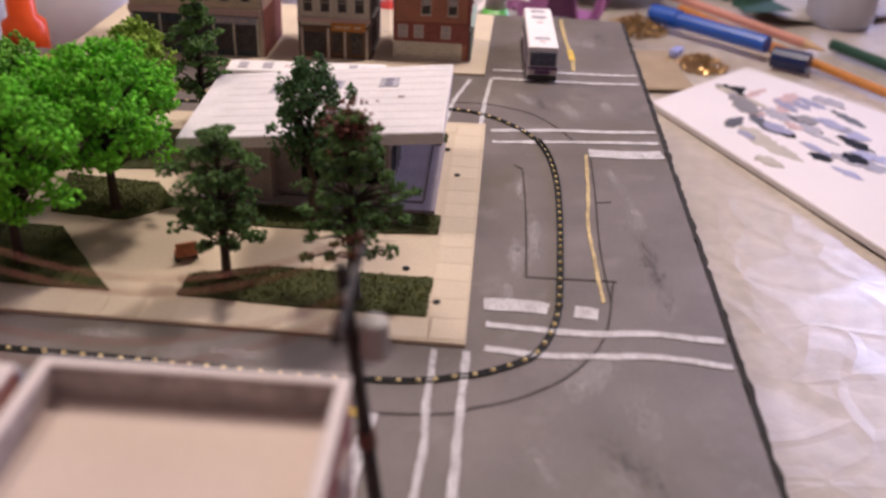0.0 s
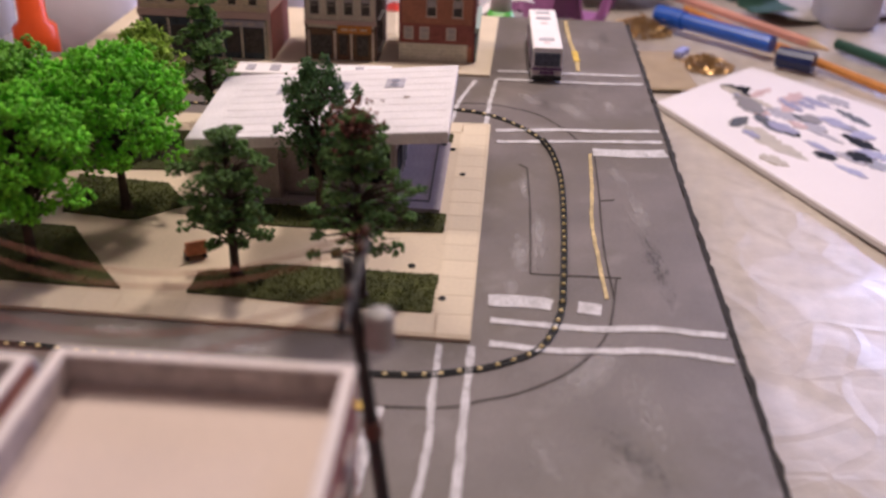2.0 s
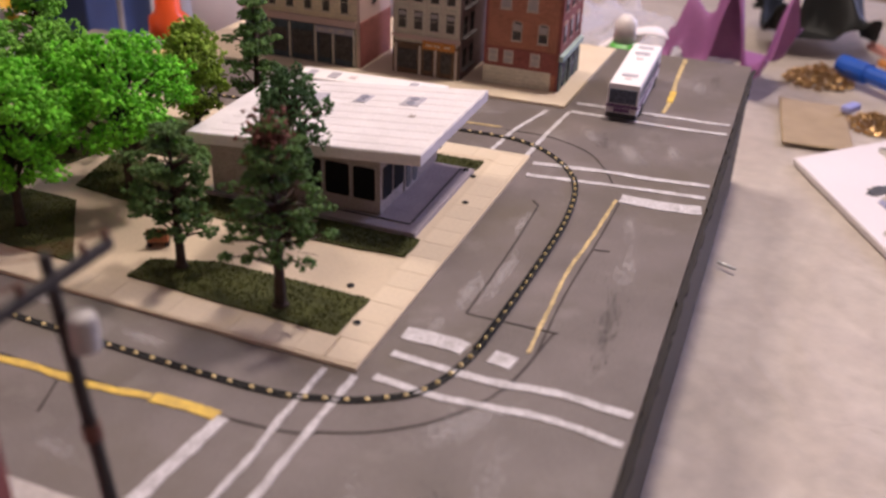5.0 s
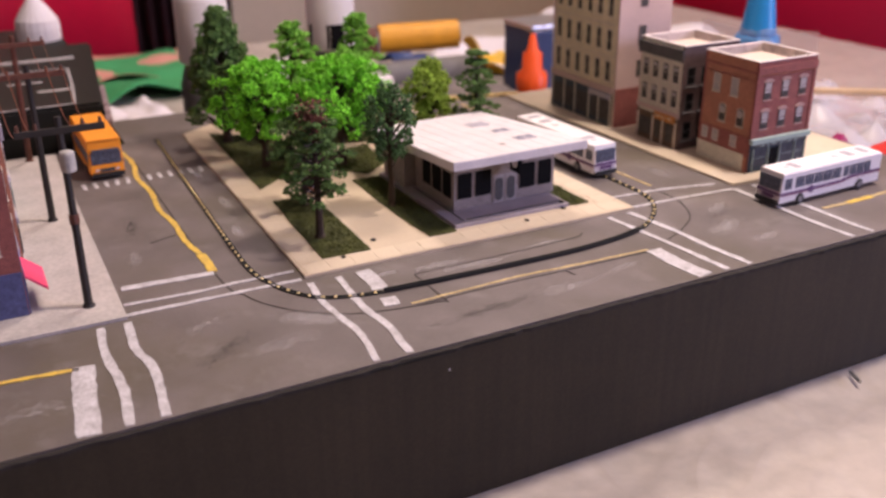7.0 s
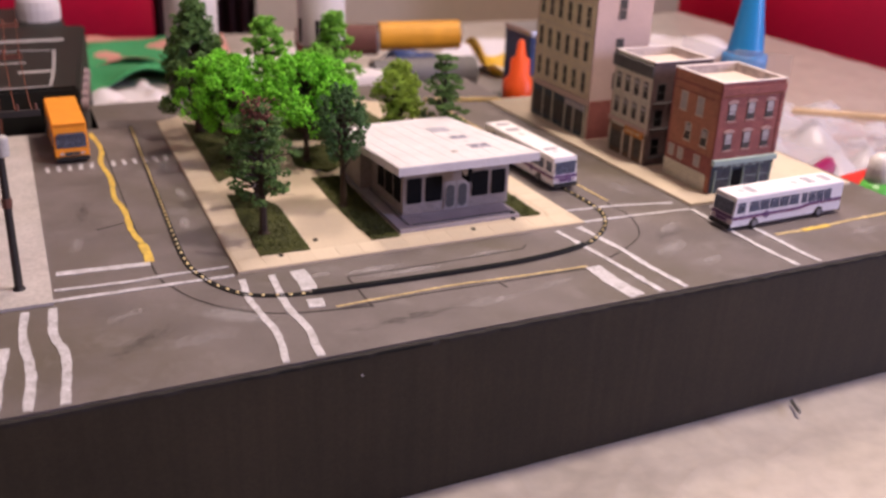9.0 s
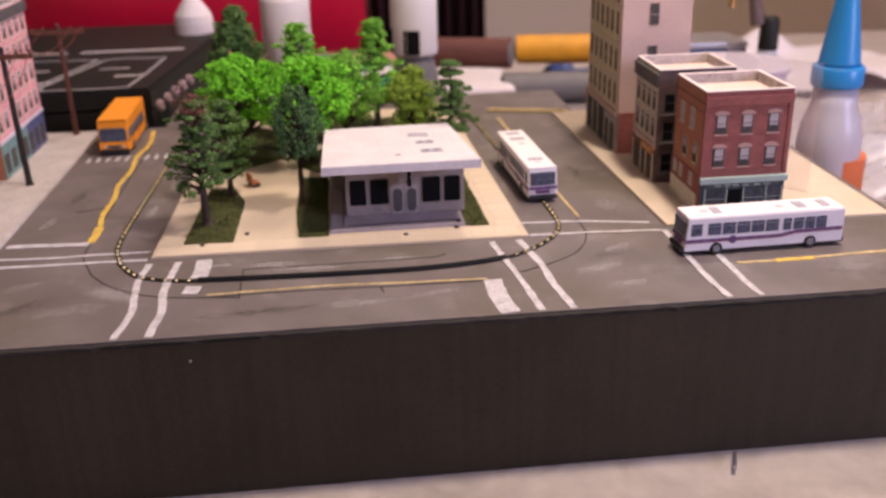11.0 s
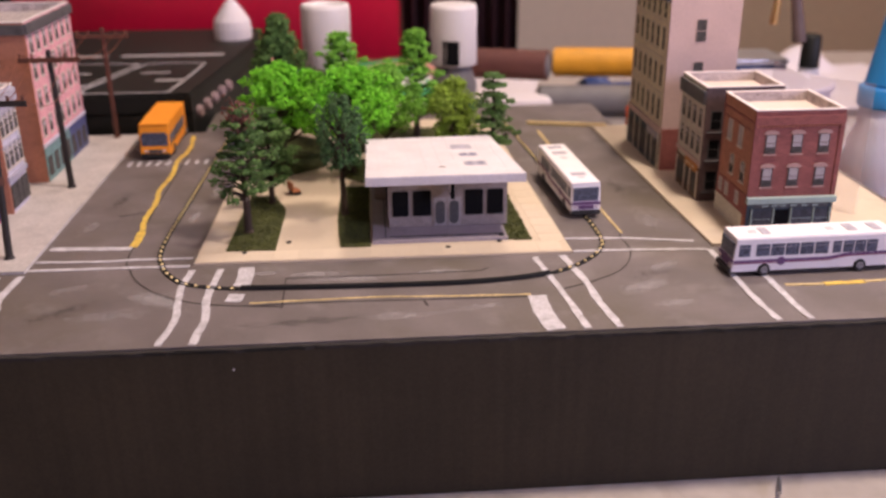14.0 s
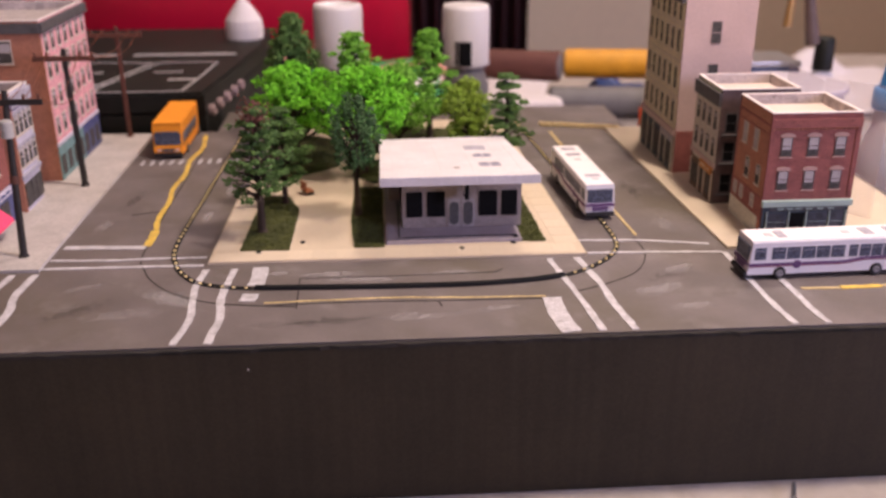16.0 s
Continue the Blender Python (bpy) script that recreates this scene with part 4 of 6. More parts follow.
M_CURT = mat("pale_blind_print", (0.40, 0.36, 0.36), 0.8, blotch=300, vary=0.2)
M_SHOPF = mat("dark_teal_shopfront", (0.060, 0.078, 0.095), 0.75, spec=0.2, blotch=300, vary=0.4)
M_SHOPG = mat("printed_shop_glass", (0.045, 0.05, 0.065), 0.6, blotch=350, vary=0.8)
M_BROWN = mat("brown_shopfront", (0.12, 0.07, 0.04), 0.7, blotch=300, vary=0.4)
M_MINT = mat("pale_mint_card", (0.36, 0.46, 0.42), 0.8, blotch=150, vary=0.15)
M_ROOFG = mat("grey_roof_print", (0.44, 0.38, 0.37), 0.85, grain=900, blotch=160, vary=0.5)
M_ROOFP = mat("pale_roof_board", (0.66, 0.54, 0.47), 0.85, grain=900, blotch=30, vary=0.08)
M_CUT = mat("white_card_edge", (0.74, 0.66, 0.64), 0.8, vary=0.06)
M_LILAC = mat("lilac_white_print", (0.52, 0.49, 0.58), 0.8, grain=1500, blotch=150, vary=0.2)
M_NAVY = mat("navy_shopfront_print", (0.07, 0.08, 0.19), 0.6, blotch=300, vary=0.4)
M_HOTPINK = mat("hot_pink_awning", (0.80, 0.06, 0.16), 0.7, blotch=200, vary=0.12)
M_TEAL = mat("teal_shopfront_print", (0.15, 0.26, 0.26), 0.7, blotch=300, vary=0.3)
M_ORSIGN = mat("orange_sign_print", (0.55, 0.22, 0.05), 0.7, blotch=500, vary=0.35)


def coursed(m, brick_h, strength):
    """Faint printed brick courses on upright walls."""
    nt = m.node_tree
    b = nt.nodes["Principled BSDF"]
    tc, sep, com, ad = (nt.nodes.new(n) for n in ("ShaderNodeTexCoord", "ShaderNodeSeparateXYZ", "ShaderNodeCombineXYZ", "ShaderNodeMath"))
    nt.links.new(tc.outputs["Object"], sep.inputs[0])
    nt.links.new(sep.outputs[0], ad.inputs[0])
    nt.links.new(sep.outputs[1], ad.inputs[1])
    nt.links.new(ad.outputs[0], com.inputs[0])
    nt.links.new(sep.outputs[2], com.inputs[1])
    br = nt.nodes.new("ShaderNodeTexBrick")
    br.inputs["Scale"].default_value = 1.0
    br.inputs["Brick Width"].default_value, br.inputs["Row Height"].default_value = brick_h * 2.6, brick_h
    br.inputs["Mortar Size"].default_value = brick_h * 0.14
    br.inputs["Color1"].default_value, br.inputs["Color2"].default_value, br.inputs["Mortar"].default_value = (0.75, 0.75, 0.75, 1), (1.2, 1.15, 1.1, 1), (1.45, 1.5, 1.5, 1)
    nt.links.new(com.outputs[0], br.inputs["Vector"])
    old = b.inputs["Base Color"].links[0].from_socket
    mul = nt.nodes.new("ShaderNodeMix")
    mul.data_type, mul.blend_type, mul.inputs[0].default_value = "RGBA", "MULTIPLY", strength
    nt.links.new(old, mul.inputs[6])
    nt.links.new(br.outputs["Color"], mul.inputs[7])
    nt.links.new(mul.outputs[2], b.inputs["Base Color"])


for m in (M_BRICK_R, M_BRICK_O, M_BRICK_P, M_DARKW):
    coursed(m, 0.0009, 0.8)
for m in (M_CREAM, M_GREYP):
    coursed(m, 0.0022, 0.35)
TURN = {"S": 0, "W": -90, "E": 90}


def at_face(house, face, u, z, out=0.0):
    """A pose on a wall of the house: u runs along the wall, in metres from the corner named first."""
    x0, x1, y0, y1 = house["plan"]
    if face == "S":
        return pose(x0 + u, y0 - out, z)
    if face == "W":
        return pose(x0 - out, y1 - u, z, 0, 0, -90)
    return pose(x1 + out, y0 + u, z, 0, 0, 90)


WIN_CACHE = {}


def window(house, face, u, z, w, h, frame=None, pane=None, arch=0.0, blind=0.0, lintel=None, sill=None):
    key = (w, h, arch, (frame or M_TRIM).name, (pane or M_WPANE).name, blind, lintel.name if lintel else "", sill.name if sill else "")
    if key not in WIN_CACHE:
        e = 0.0005
        mk = (lambda a, b, t: arch_plate(a, b, t, arch)) if arch else (lambda a, b, t: box(-a / 2, a / 2, -t, 0, 0, b))
        WIN_CACHE[key] = [("window", mesh_of(mk(w + 2 * e, h + 2 * e, 0.00025), "window", frame or M_TRIM), pose(0, 0, -e)),
                          ("pane", mesh_of(mk(w, h, 0.0004), "pane", pane or M_WPANE), pose(0, 0, e)),
                          ("glazing_bar", mesh_of(box(-w / 2, w / 2, -0.00055, 0, h * 0.48, h * 0.48 + 0.0003), "glazing_bar", frame or M_TRIM), pose(0, 0, e))]
        if blind:
            WIN_CACHE[key].append(("blind", mesh_of(box(-w / 2 + 0.0003, w / 2 - 0.0003, -0.0005, 0, h * (0.92 - blind), h * 0.90), "blind", M_CURT), pose(0, 0, e)))
        if sill:
            WIN_CACHE[key].append(("sill", mesh_of(box(-w / 2 - 0.0008, w / 2 + 0.0008, -0.0007, 0, -0.0006, 0), "sill", sill), pose(0, 0, 0)))
        if lintel:
            WIN_CACHE[key].append(("lintel", mesh_of(arch_plate(w + 0.0026, 0.0021, 0.0006, 0.0016) if arch else box(-w / 2 - 0.0007, w / 2 + 0.0007, -0.0006, 0, 0, 0.001), "lintel", lintel), pose(0, 0, h + e - (0.0006 if arch else 0))))
    made = None
    for name, me, off in WIN_CACHE[key]:
        ob = new(name, me)
        if made is None:
            made = ob
            ob.parent = house["ob"]
            ob.matrix_basis = at_face(house, face, u, z)
        else:
            ob.parent = made
            ob.matrix_basis = off
    return made


def strip(house, name, face, u0, u1, z0, z1, out, material, label=""):
    p = part(name, box(u0, u1, -out, 0, z0, z1, min(0.0002, out / 3)), material, house["ob"], label)
    p.matrix_basis = at_face(house, face, 0, 0)
    return p


def house(name_label, x0, x1, y0, y1, h, walls, roof_drop=0.005, wall_t=0.0016, lean=0.0, z0=0.0014, floor_mat=None, inner=None):
    """A hollow card building: four walls with a cut white top edge, and a sunk roof board."""
    ob = thing("model_building", name_label, "model building", "card model buildings")
    hs = {"ob": ob, "plan": (x0, x1, y0, y1)}
    t = wall_t
    part("wall", box(x0, x1, y0, y0 + t, z0, h), walls["S"], ob)
    part("wall", box(x0, x0 + t, y0 + t, y1 - t, z0, h), walls["W"], ob)
    part("wall", box(x1 - t, x1, y0 + t, y1 - t, z0, h), walls["E"], ob)
    part("wall", box(x0, x1, y1 - t, y1, z0, h), walls["N"], ob)
    roof = part("roof", box(x0 + t, x1 - t, y0 + t, y1 - t, h - roof_drop - 0.001, h - roof_drop), floor_mat or M_ROOFP, ob, "pale sunk roof board")
    lining = inner or M_ROOFG
    e = 0.0003
    for a in ((x0 + t, x1 - t, y0 + t, y0 + t + e), (x0 + t, x1 - t, y1 - t - e, y1 - t), (x0 + t, x0 + t + e, y0 + t + e, y1 - t - e), (x1 - t - e, x1 - t, y0 + t + e, y1 - t - e)):
        part("parapet_lining", box(*a, h - roof_drop, h - 0.0001), lining, roof, "smudged grey printed lining")
    for a in ((x0 - e, x1 + e, y0 - e, y0 + t), (x0 - e, x1 + e, y1 - t, y1 + e), (x0 - e, x0 + t, y0 + t, y1 - t), (x1 - t, x1 + e, y0 + t, y1 - t)):
        part("parapet_edge", box(*a, h, h + 0.0006, 0.0001), M_CUT, ob, "pale cut card edge")
    return hs


def brick_house():
    hs = house("red brick card building with arched windows and a dark shopfront", 0.2795, 0.3255, 0.1005, 0.1440, 0.0672,
               {"S": M_BRICK_R, "W": M_BRICK_O, "E": M_BRICK_R, "N": M_BRICK_R})
    for z in (0.0275, 0.0450):
        for u in (0.0088, 0.0225, 0.0365):
            window(hs, "S", u, z, 0.0050, 0.0104, M_DARKW, M_WPANE, 0.0022, 0.60, M_BRICK_L, M_BRICK_L)
    strip(hs, "cornice", "S", -0.0004, 0.0464, 0.0600, 0.0645, 0.0010, M_BRICK_R, "dark red bracketed cornice")
    for k in range(22):
        strip(hs, "bracket", "S", 0.0008 + k * 0.00205, 0.0018 + k * 0.00205, 0.0590, 0.0600, 0.0008, M_BRICK_O)
    strip(hs, "cornice", "W", 0, 0.0435, 0.0605, 0.0615, 0.0004, M_BRICK_R)
    strip(hs, "cornice", "W", 0, 0.0435, 0.0560, 0.0566, 0.0003, M_BRICK_R)
    strip(hs, "corner_pier", "S", -0.0003, 0.0022, 0.0225, 0.060, 0.0005, M_BRICK_R)
    strip(hs, "corner_pier", "S", 0.0438, 0.0463, 0.0225, 0.060, 0.0005, M_BRICK_R)
    strip(hs, "shopfront", "S", 0.0003, 0.0457, 0.0014, 0.0190, 0.0006, M_SHOPF, "dark teal shopfront")
    strip(hs, "awning", "S", -0.0006, 0.0466, 0.0190, 0.0222, 0.0026, M_MINT, "pale mint shop cornice")
    strip(hs, "name_board", "S", 0.004, 0.043, 0.0162, 0.0186, 0.0010, M_DGREY, "dark name board")
    for u in (0.008, 0.013, 0.0175, 0.023, 0.029, 0.0345):
        strip(hs, "lettering_bar", "S", u, u + 0.0034, 0.0170, 0.0178, 0.0012, M_MINT)
    for u, w in ((0.0030, 0.0105), (0.0245, 0.0105), (0.0365, 0.0070)):
        strip(hs, "shop_window", "S", u, u + w, 0.0052, 0.0152, 0.0009, M_SHOPG)
        strip(hs, "glazing_bar", "S", u, u + w, 0.0100, 0.0103, 0.0011, M_MINT)
    strip(hs, "door", "S", 0.0150, 0.0228, 0.0016, 0.0152, 0.0010, M_INK, "black shop doorway")
    for u in (0.0025, 0.0142, 0.0235, 0.0356, 0.0442):
        strip(hs, "pilaster", "S", u, u + 0.0007, 0.0016, 0.0160, 0.0014, M_MINT)
    for u in (0.0115, 0.0265):
        window(hs, "W", u, 0.0445, 0.0052, 0.0100, M_TRIM, M_CURT, 0, 0, None, M_TRIM)
    for u in (0.0185, 0.0335):
        window(hs, "W", u, 0.0275, 0.0048, 0.0100, M_TRIM, M_WPANE, 0.0018, 0.4, None, M_TRIM)
    for u in (0.0055, 0.0145, 0.030):
        window(hs, "W", u, 0.0140, 0.0046, 0.0065, M_TRIM, M_CURT)
    strip(hs, "lower_wall", "W", 0.0, 0.0435, 0.0105, 0.0222, 0.0002, M_BRICK_R, "dark red lower brick storey")
    strip(hs, "base_course", "W", 0.0, 0.0395, 0.0014, 0.0118, 0.0004, M_GREYP, "whitewashed lower wall")
    strip(hs, "base_course", "W", 0.0, 0.0435, 0.0222, 0.0230, 0.0004, M_BRICK_R)


def stone_house():
    hs = house("narrow grey stone card building with a dark cornice and brown shopfront", 0.2735, 0.3175, 0.1560, 0.1975, 0.0670,
               {"S": M_DARKW, "W": M_GREYP, "E": M_DARKW, "N": M_DARKW})
    for z in (0.0275, 0.0430):
        for k in range(4):
            window(hs, "W", 0.0060 + k * 0.0097, z, 0.0048, 0.0105, M_TRIM, M_WPANE, 0, 0.25, M_TRIM, M_TRIM)
    for k in range(5):
        strip(hs, "pilaster", "W", 0.0006 + k * 0.0097, 0.0020 + k * 0.0097, 0.0240, 0.0570, 0.0005, M_TRIM)
    strip(hs, "cornice", "W", -0.0006, 0.0416, 0.0575, 0.0650, 0.0018, M_CORN, "dark bracketed cornice")
    strip(hs, "cornice", "W", -0.0003, 0.0413, 0.0220, 0.0245, 0.0010, M_PINKP)
    strip(hs, "shopfront", "W", 0.0004, 0.0406, 0.0014, 0.0200, 0.0005, M_BROWN, "brown shopfront")
    for u, w in ((0.003, 0.0125), (0.0195, 0.0050), (0.0300, 0.0065)):
        strip(hs, "shop_window", "W", u, u + w, 0.0045, 0.0160, 0.0008, M_WPANE)
    for u in (0.0015, 0.0165, 0.026, 0.0385):
        strip(hs, "pilaster", "W", u, u + 0.0014, 0.0014, 0.0185, 0.0010, M_TRIM)
    strip(hs, "sign_board", "W", 0.0190, 0.0385, 0.0175, 0.0222, 0.0016, M_ORSIGN, "orange shop sign with unreadable writing")
    for u in (0.021, 0.026, 0.032):
        strip(hs, "lettering_bar", "W", u, u + 0.004, 0.0193, 0.0204, 0.0018, M_CREAM)
    for z in (0.0080, 0.0265, 0.0430):
        for u in (0.0065, 0.018):
            window(hs, "S", u, z, 0.0055, 0.0100, M_CORN, M_INK)
            strip(hs, "fire_escape", "S", u - 0.005, u + 0.005, z - 0.0016, z - 0.0008, 0.0020, M_CORN, "dark iron fire escape landing")


def tower_house():
    hs = house("tall cream card building with rows of narrow windows and dark shopfronts", 0.2685, 0.3120, 0.2160, 0.2920, 0.1140,
               {"S": M_PINKP, "W": M_CREAM, "E": M_PINKP, "N": M_PINKP})
    for z in (0.0320, 0.0530, 0.0755):
        for k in range(6):
            window(hs, "W", 0.0075 + k * 0.0118, z, 0.0044, 0.0130, M_CREAM, M_WPANE, 0, 0, M_TRIM, M_TRIM)
    for k in range(6):
        window(hs, "W", 0.0075 + k * 0.0118, 0.0945, 0.0042, 0.0090, M_CREAM, M_WPANE, 0, 0, M_TRIM, M_TRIM)
    for z in (0.0485, 0.0700, 0.0920):
        strip(hs, "string_course", "W", 0.0, 0.074, z, z + 0.0010, 0.0005, M_TRIM)
    strip(hs, "cornice", "W", -0.0010, 0.0750, 0.1055, 0.1115, 0.0028, M_CORN, "dark projecting cornice")
    strip(hs, "cornice", "W", -0.0004, 0.0744, 0.0245, 0.0285, 0.0014, M_PINKP)
    strip(hs, "shopfront", "W", 0.0005, 0.0735, 0.0014, 0.0245, 0.0006, M_SHOPF, "dark shopfronts under a pale fascia")
    for u, w in ((0.003, 0.012), (0.0185, 0.010), (0.032, 0.0135), (0.050, 0.0075), (0.0605, 0.0105)):
        strip(hs, "shop_window", "W", u, u + w, 0.0050, 0.0195, 0.0009, M_WPANE)
    for u in (0.001, 0.0165, 0.030, 0.047, 0.0585, 0.072):
        strip(hs, "pilaster", "W", u, u + 0.0012, 0.0014, 0.0235, 0.0012, M_GREYP)
    strip(hs, "name_board", "W", 0.048, 0.0725, 0.0200, 0.0238, 0.0015, M_PRINT)
    for u in (0.050, 0.056, 0.063):
        strip(hs, "lettering_bar", "W", u, u + 0.0042, 0.0214, 0.0224, 0.0018, M_TRIM)
    strip(hs, "base_course", "S", 0.0, 0.0435, 0.0014, 0.0280, 0.0005, M_BRICK_R, "red brick lower wall")
    for z in (0.0560, 0.0815):
        window(hs, "S", 0.0195, z, 0.0060, 0.0130, M_PINKP, M_WPANE)
    window(hs, "S", 0.0195, 0.035, 0.0060, 0.0110, M_PINKP, M_WPANE)


def corner_shop():
    hs = house("dark red card corner shop with a pale sunk roof", -0.1940, -0.1170, 0.1075, 0.1625, 0.0740,
               {"S": M_BRICK_R, "W": M_BRICK_R, "E": M_BRICK_R, "N": M_BRICK_R}, roof_drop=0.0060, wall_t=0.0019, z0=0.0016, floor_mat=M_ROOFP)
    strip(hs, "shopfront", "E", 0.0003, 0.0547, 0.0016, 0.0215, 0.0007, M_NAVY, "navy blue shopfront")
    strip(hs, "shopfront", "S", 0.0003, 0.0767, 0.0016, 0.0215, 0.0007, M_NAVY, "navy blue shopfront")
    for u in (0.003, 0.018, 0.034):
        strip(hs, "shop_window", "E", u, u + 0.012, 0.0050, 0.0150, 0.0010, M_WPANE)
        for z in (0.030, 0.051):
            window(hs, "E", u + 0.006, z, 0.0062, 0.0115, M_TRIM, M_WPANE, 0, 0.35, M_TRIM, M_TRIM)
    for u in (0.006, 0.022, 0.038, 0.054, 0.067):
        window(hs, "S", u, 0.0055, 0.0095, 0.0100, M_BRICK_O, M_WPANE)
        for z in (0.030, 0.051):
            window(hs, "S", u, z, 0.0062, 0.0115, M_TRIM, M_WPANE, 0, 0.35, M_TRIM, M_TRIM)
    strip(hs, "name_board", "E", 0.0275, 0.0515, 0.0170, 0.0215, 0.0014, M_LILAC, "pale board with unreadable lettering")
    for u in (0.029, 0.036, 0.043):
        strip(hs, "lettering_bar", "E", u, u + 0.005, 0.0184, 0.0200, 0.0017, M_NAVY)
    aw = bmesh.new()
    a, b, zt, zl, d = 0.004, 0.028, 0.0175, 0.0105, 0.0085
    vs = [aw.verts.new(v) for v in ((a, 0, zt), (b, 0, zt), (b, -d, zl), (a, -d, zl), (a, 0, zt - 0.0008), (b, 0, zt - 0.0008), (b, -d, zl - 0.0012), (a, -d, zl - 0.0012))]
    for f in ((0, 1, 2, 3), (7, 6, 5, 4), (0, 4, 5, 1), (1, 5, 6, 2), (2, 6, 7, 3), (3, 7, 4, 0)):
        aw.faces.new([vs[i] for i in f])
    part("awning", aw, M_HOTPINK, hs["ob"], "hot pink sloping card awning").matrix_basis = at_face(hs, "E", 0, 0, 0.0007)


def lilac_house():
    hs = house("lilac-white card building with arched windows", -0.1850, -0.1135, 0.1705, 0.2005, 0.0690,
               {"S": M_BRICK_O, "W": M_GREYP, "E": M_LILAC, "N": M_GREYP}, z0=0.0016, inner=M_ROOFG, floor_mat=M_ROOFG, wall_t=0.0018)
    for z in (0.0265, 0.0445):
        for k in range(4):
            window(hs, "E", 0.0042 + k * 0.0072, z, 0.0048, 0.0118, M_TRIM, M_WPANE, 0.0022, 0.2, M_PRINT, M_TRIM)
    strip(hs, "cornice", "E", -0.0005, 0.0305, 0.0605, 0.0675, 0.0016, M_PRINT, "blue-grey cornice")
    strip(hs, "cornice", "E", 0.0, 0.0300, 0.0200, 0.0230, 0.0012, M_PRINT)
    for u, w in ((0.0015, 0.0085), (0.0115, 0.0060), (0.0190, 0.0095)):
        strip(hs, "shop_window", "E", u, u + w, 0.0040, 0.0175, 0.0008, M_WPANE)


def pink_house():
    hs = house("tall pink brick card building with a dark cornice", -0.1850, -0.1115, 0.2285, 0.3200, 0.0985,
               {"S": M_BRICK_O, "W": M_BRICK_P, "E": M_BRICK_P, "N": M_BRICK_P}, z0=0.0016, floor_mat=M_ROOFG)
    for z in (0.0290, 0.0465, 0.0640, 0.0795):
        for k in range(7):
            window(hs, "E", 0.0080 + k * 0.0125, z, 0.0052, 0.0098, M_TRIM, M_WPANE, 0, 0.3, M_TRIM, M_TRIM)
    strip(hs, "cornice", "E", -0.0008, 0.0923, 0.0915, 0.0975, 0.0020, M_CORN, "dark projecting cornice")
    strip(hs, "cornice", "S", -0.0005, 0.0738, 0.0915, 0.0975, 0.0016, M_CORN, "dark projecting cornice")
    strip(hs, "shopfront", "E", 0.0005, 0.0525, 0.0016, 0.0225, 0.0006, M_TEAL, "teal shopfront")
    strip(hs, "shopfront", "E", 0.0530, 0.0910, 0.0016, 0.0225, 0.0006, M_NAVY, "navy shopfront")
    for k in range(7):
        strip(hs, "shop_window", "E", 0.003 + k * 0.0126, 0.0112 + k * 0.0126, 0.0045, 0.0165, 0.0009, M_WPANE)
    for u in (0.018, 0.052):
        window(hs, "S", u, 0.074, 0.0075, 0.0125, M_TRIM, M_WPANE, 0, 0.4, M_TRIM, M_TRIM)
    strip(hs, "string_course", "E", 0.0, 0.0915, 0.0228, 0.0250, 0.0010, M_LILAC)


brick_house()
stone_house()
tower_house()
corner_shop()
lilac_house()
pink_house()

# ---------------------------------------------------------------- utility poles and wires
M_POLE = mat("black_painted_wood", (0.018, 0.014, 0.013), 0.6, grain=1500, blotch=200, vary=0.4)
M_POLEB = mat("brown_painted_wood", (0.10, 0.035, 0.022), 0.6, grain=1500, blotch=200, vary=0.4)
M_CERAM = mat("grey_transformer_paint", (0.42, 0.40, 0.38), 0.6, blotch=200, vary=0.2)


def pole(x, y, h, material, label, transformer, lean=(0.0, 0.0)):
    p = thing("utility_pole", label, "utility pole", "utility poles", m=pose(x, y, 0.0016))
    lx, ly = lean
    part("post", cyl((0, 0, 0), (lx, ly, h), 0.0019, 0.0014, 10), material, p)
    part("foot", cyl((0, 0, 0), (0, 0, 0.0012), 0.0028, 0.0022, 10), material, p)
    arm = part("crossarm", box(-0.0175 + lx, 0.0175 + lx, ly - 0.0024, ly - 0.0008, h - 0.0068, h - 0.0040, 0.0003), material if transformer else M_POLEB, p)
    for u in (-0.016, -0.009, 0.009, 0.016):
        part("insulator", cyl((u + lx, ly - 0.0016, h - 0.0040), (u + lx, ly - 0.0016, h - 0.0015), 0.0008, 0.0006, 8), M_POLEB, arm)
    if transformer:
        part("transformer", lathe([(0.0026, 0), (0.0031, 0.0004), (0.0031, 0.0075), (0.0027, 0.0085), (0.0010, 0.0090)], 16), M_CERAM, p, "grey cylindrical transformer").matrix_basis = pose(lx * 0.8 + 0.0008, ly * 0.8 - 0.0045, h - 0.0215)
        part("wire_wrap", cyl((lx * 0.45, ly * 0.45, h * 0.45), (lx * 0.5, ly * 0.5, h * 0.50), 0.0022, 0.0022, 10), M_POLEB, p, "reddish wire wrap")
    return p


pole(-0.0937, 0.1038, 0.0815, M_POLE, "black model utility pole with a grey transformer", True, (0.001, 0.009))
pole(-0.0947, 0.2175, 0.0835, M_POLE, "black model utility pole with one crossarm", False, (0.000, -0.004))
pole(-0.0945, 0.3320, 0.0790, M_POLEB, "brown model utility pole with one crossarm", False, (0.002, -0.009))


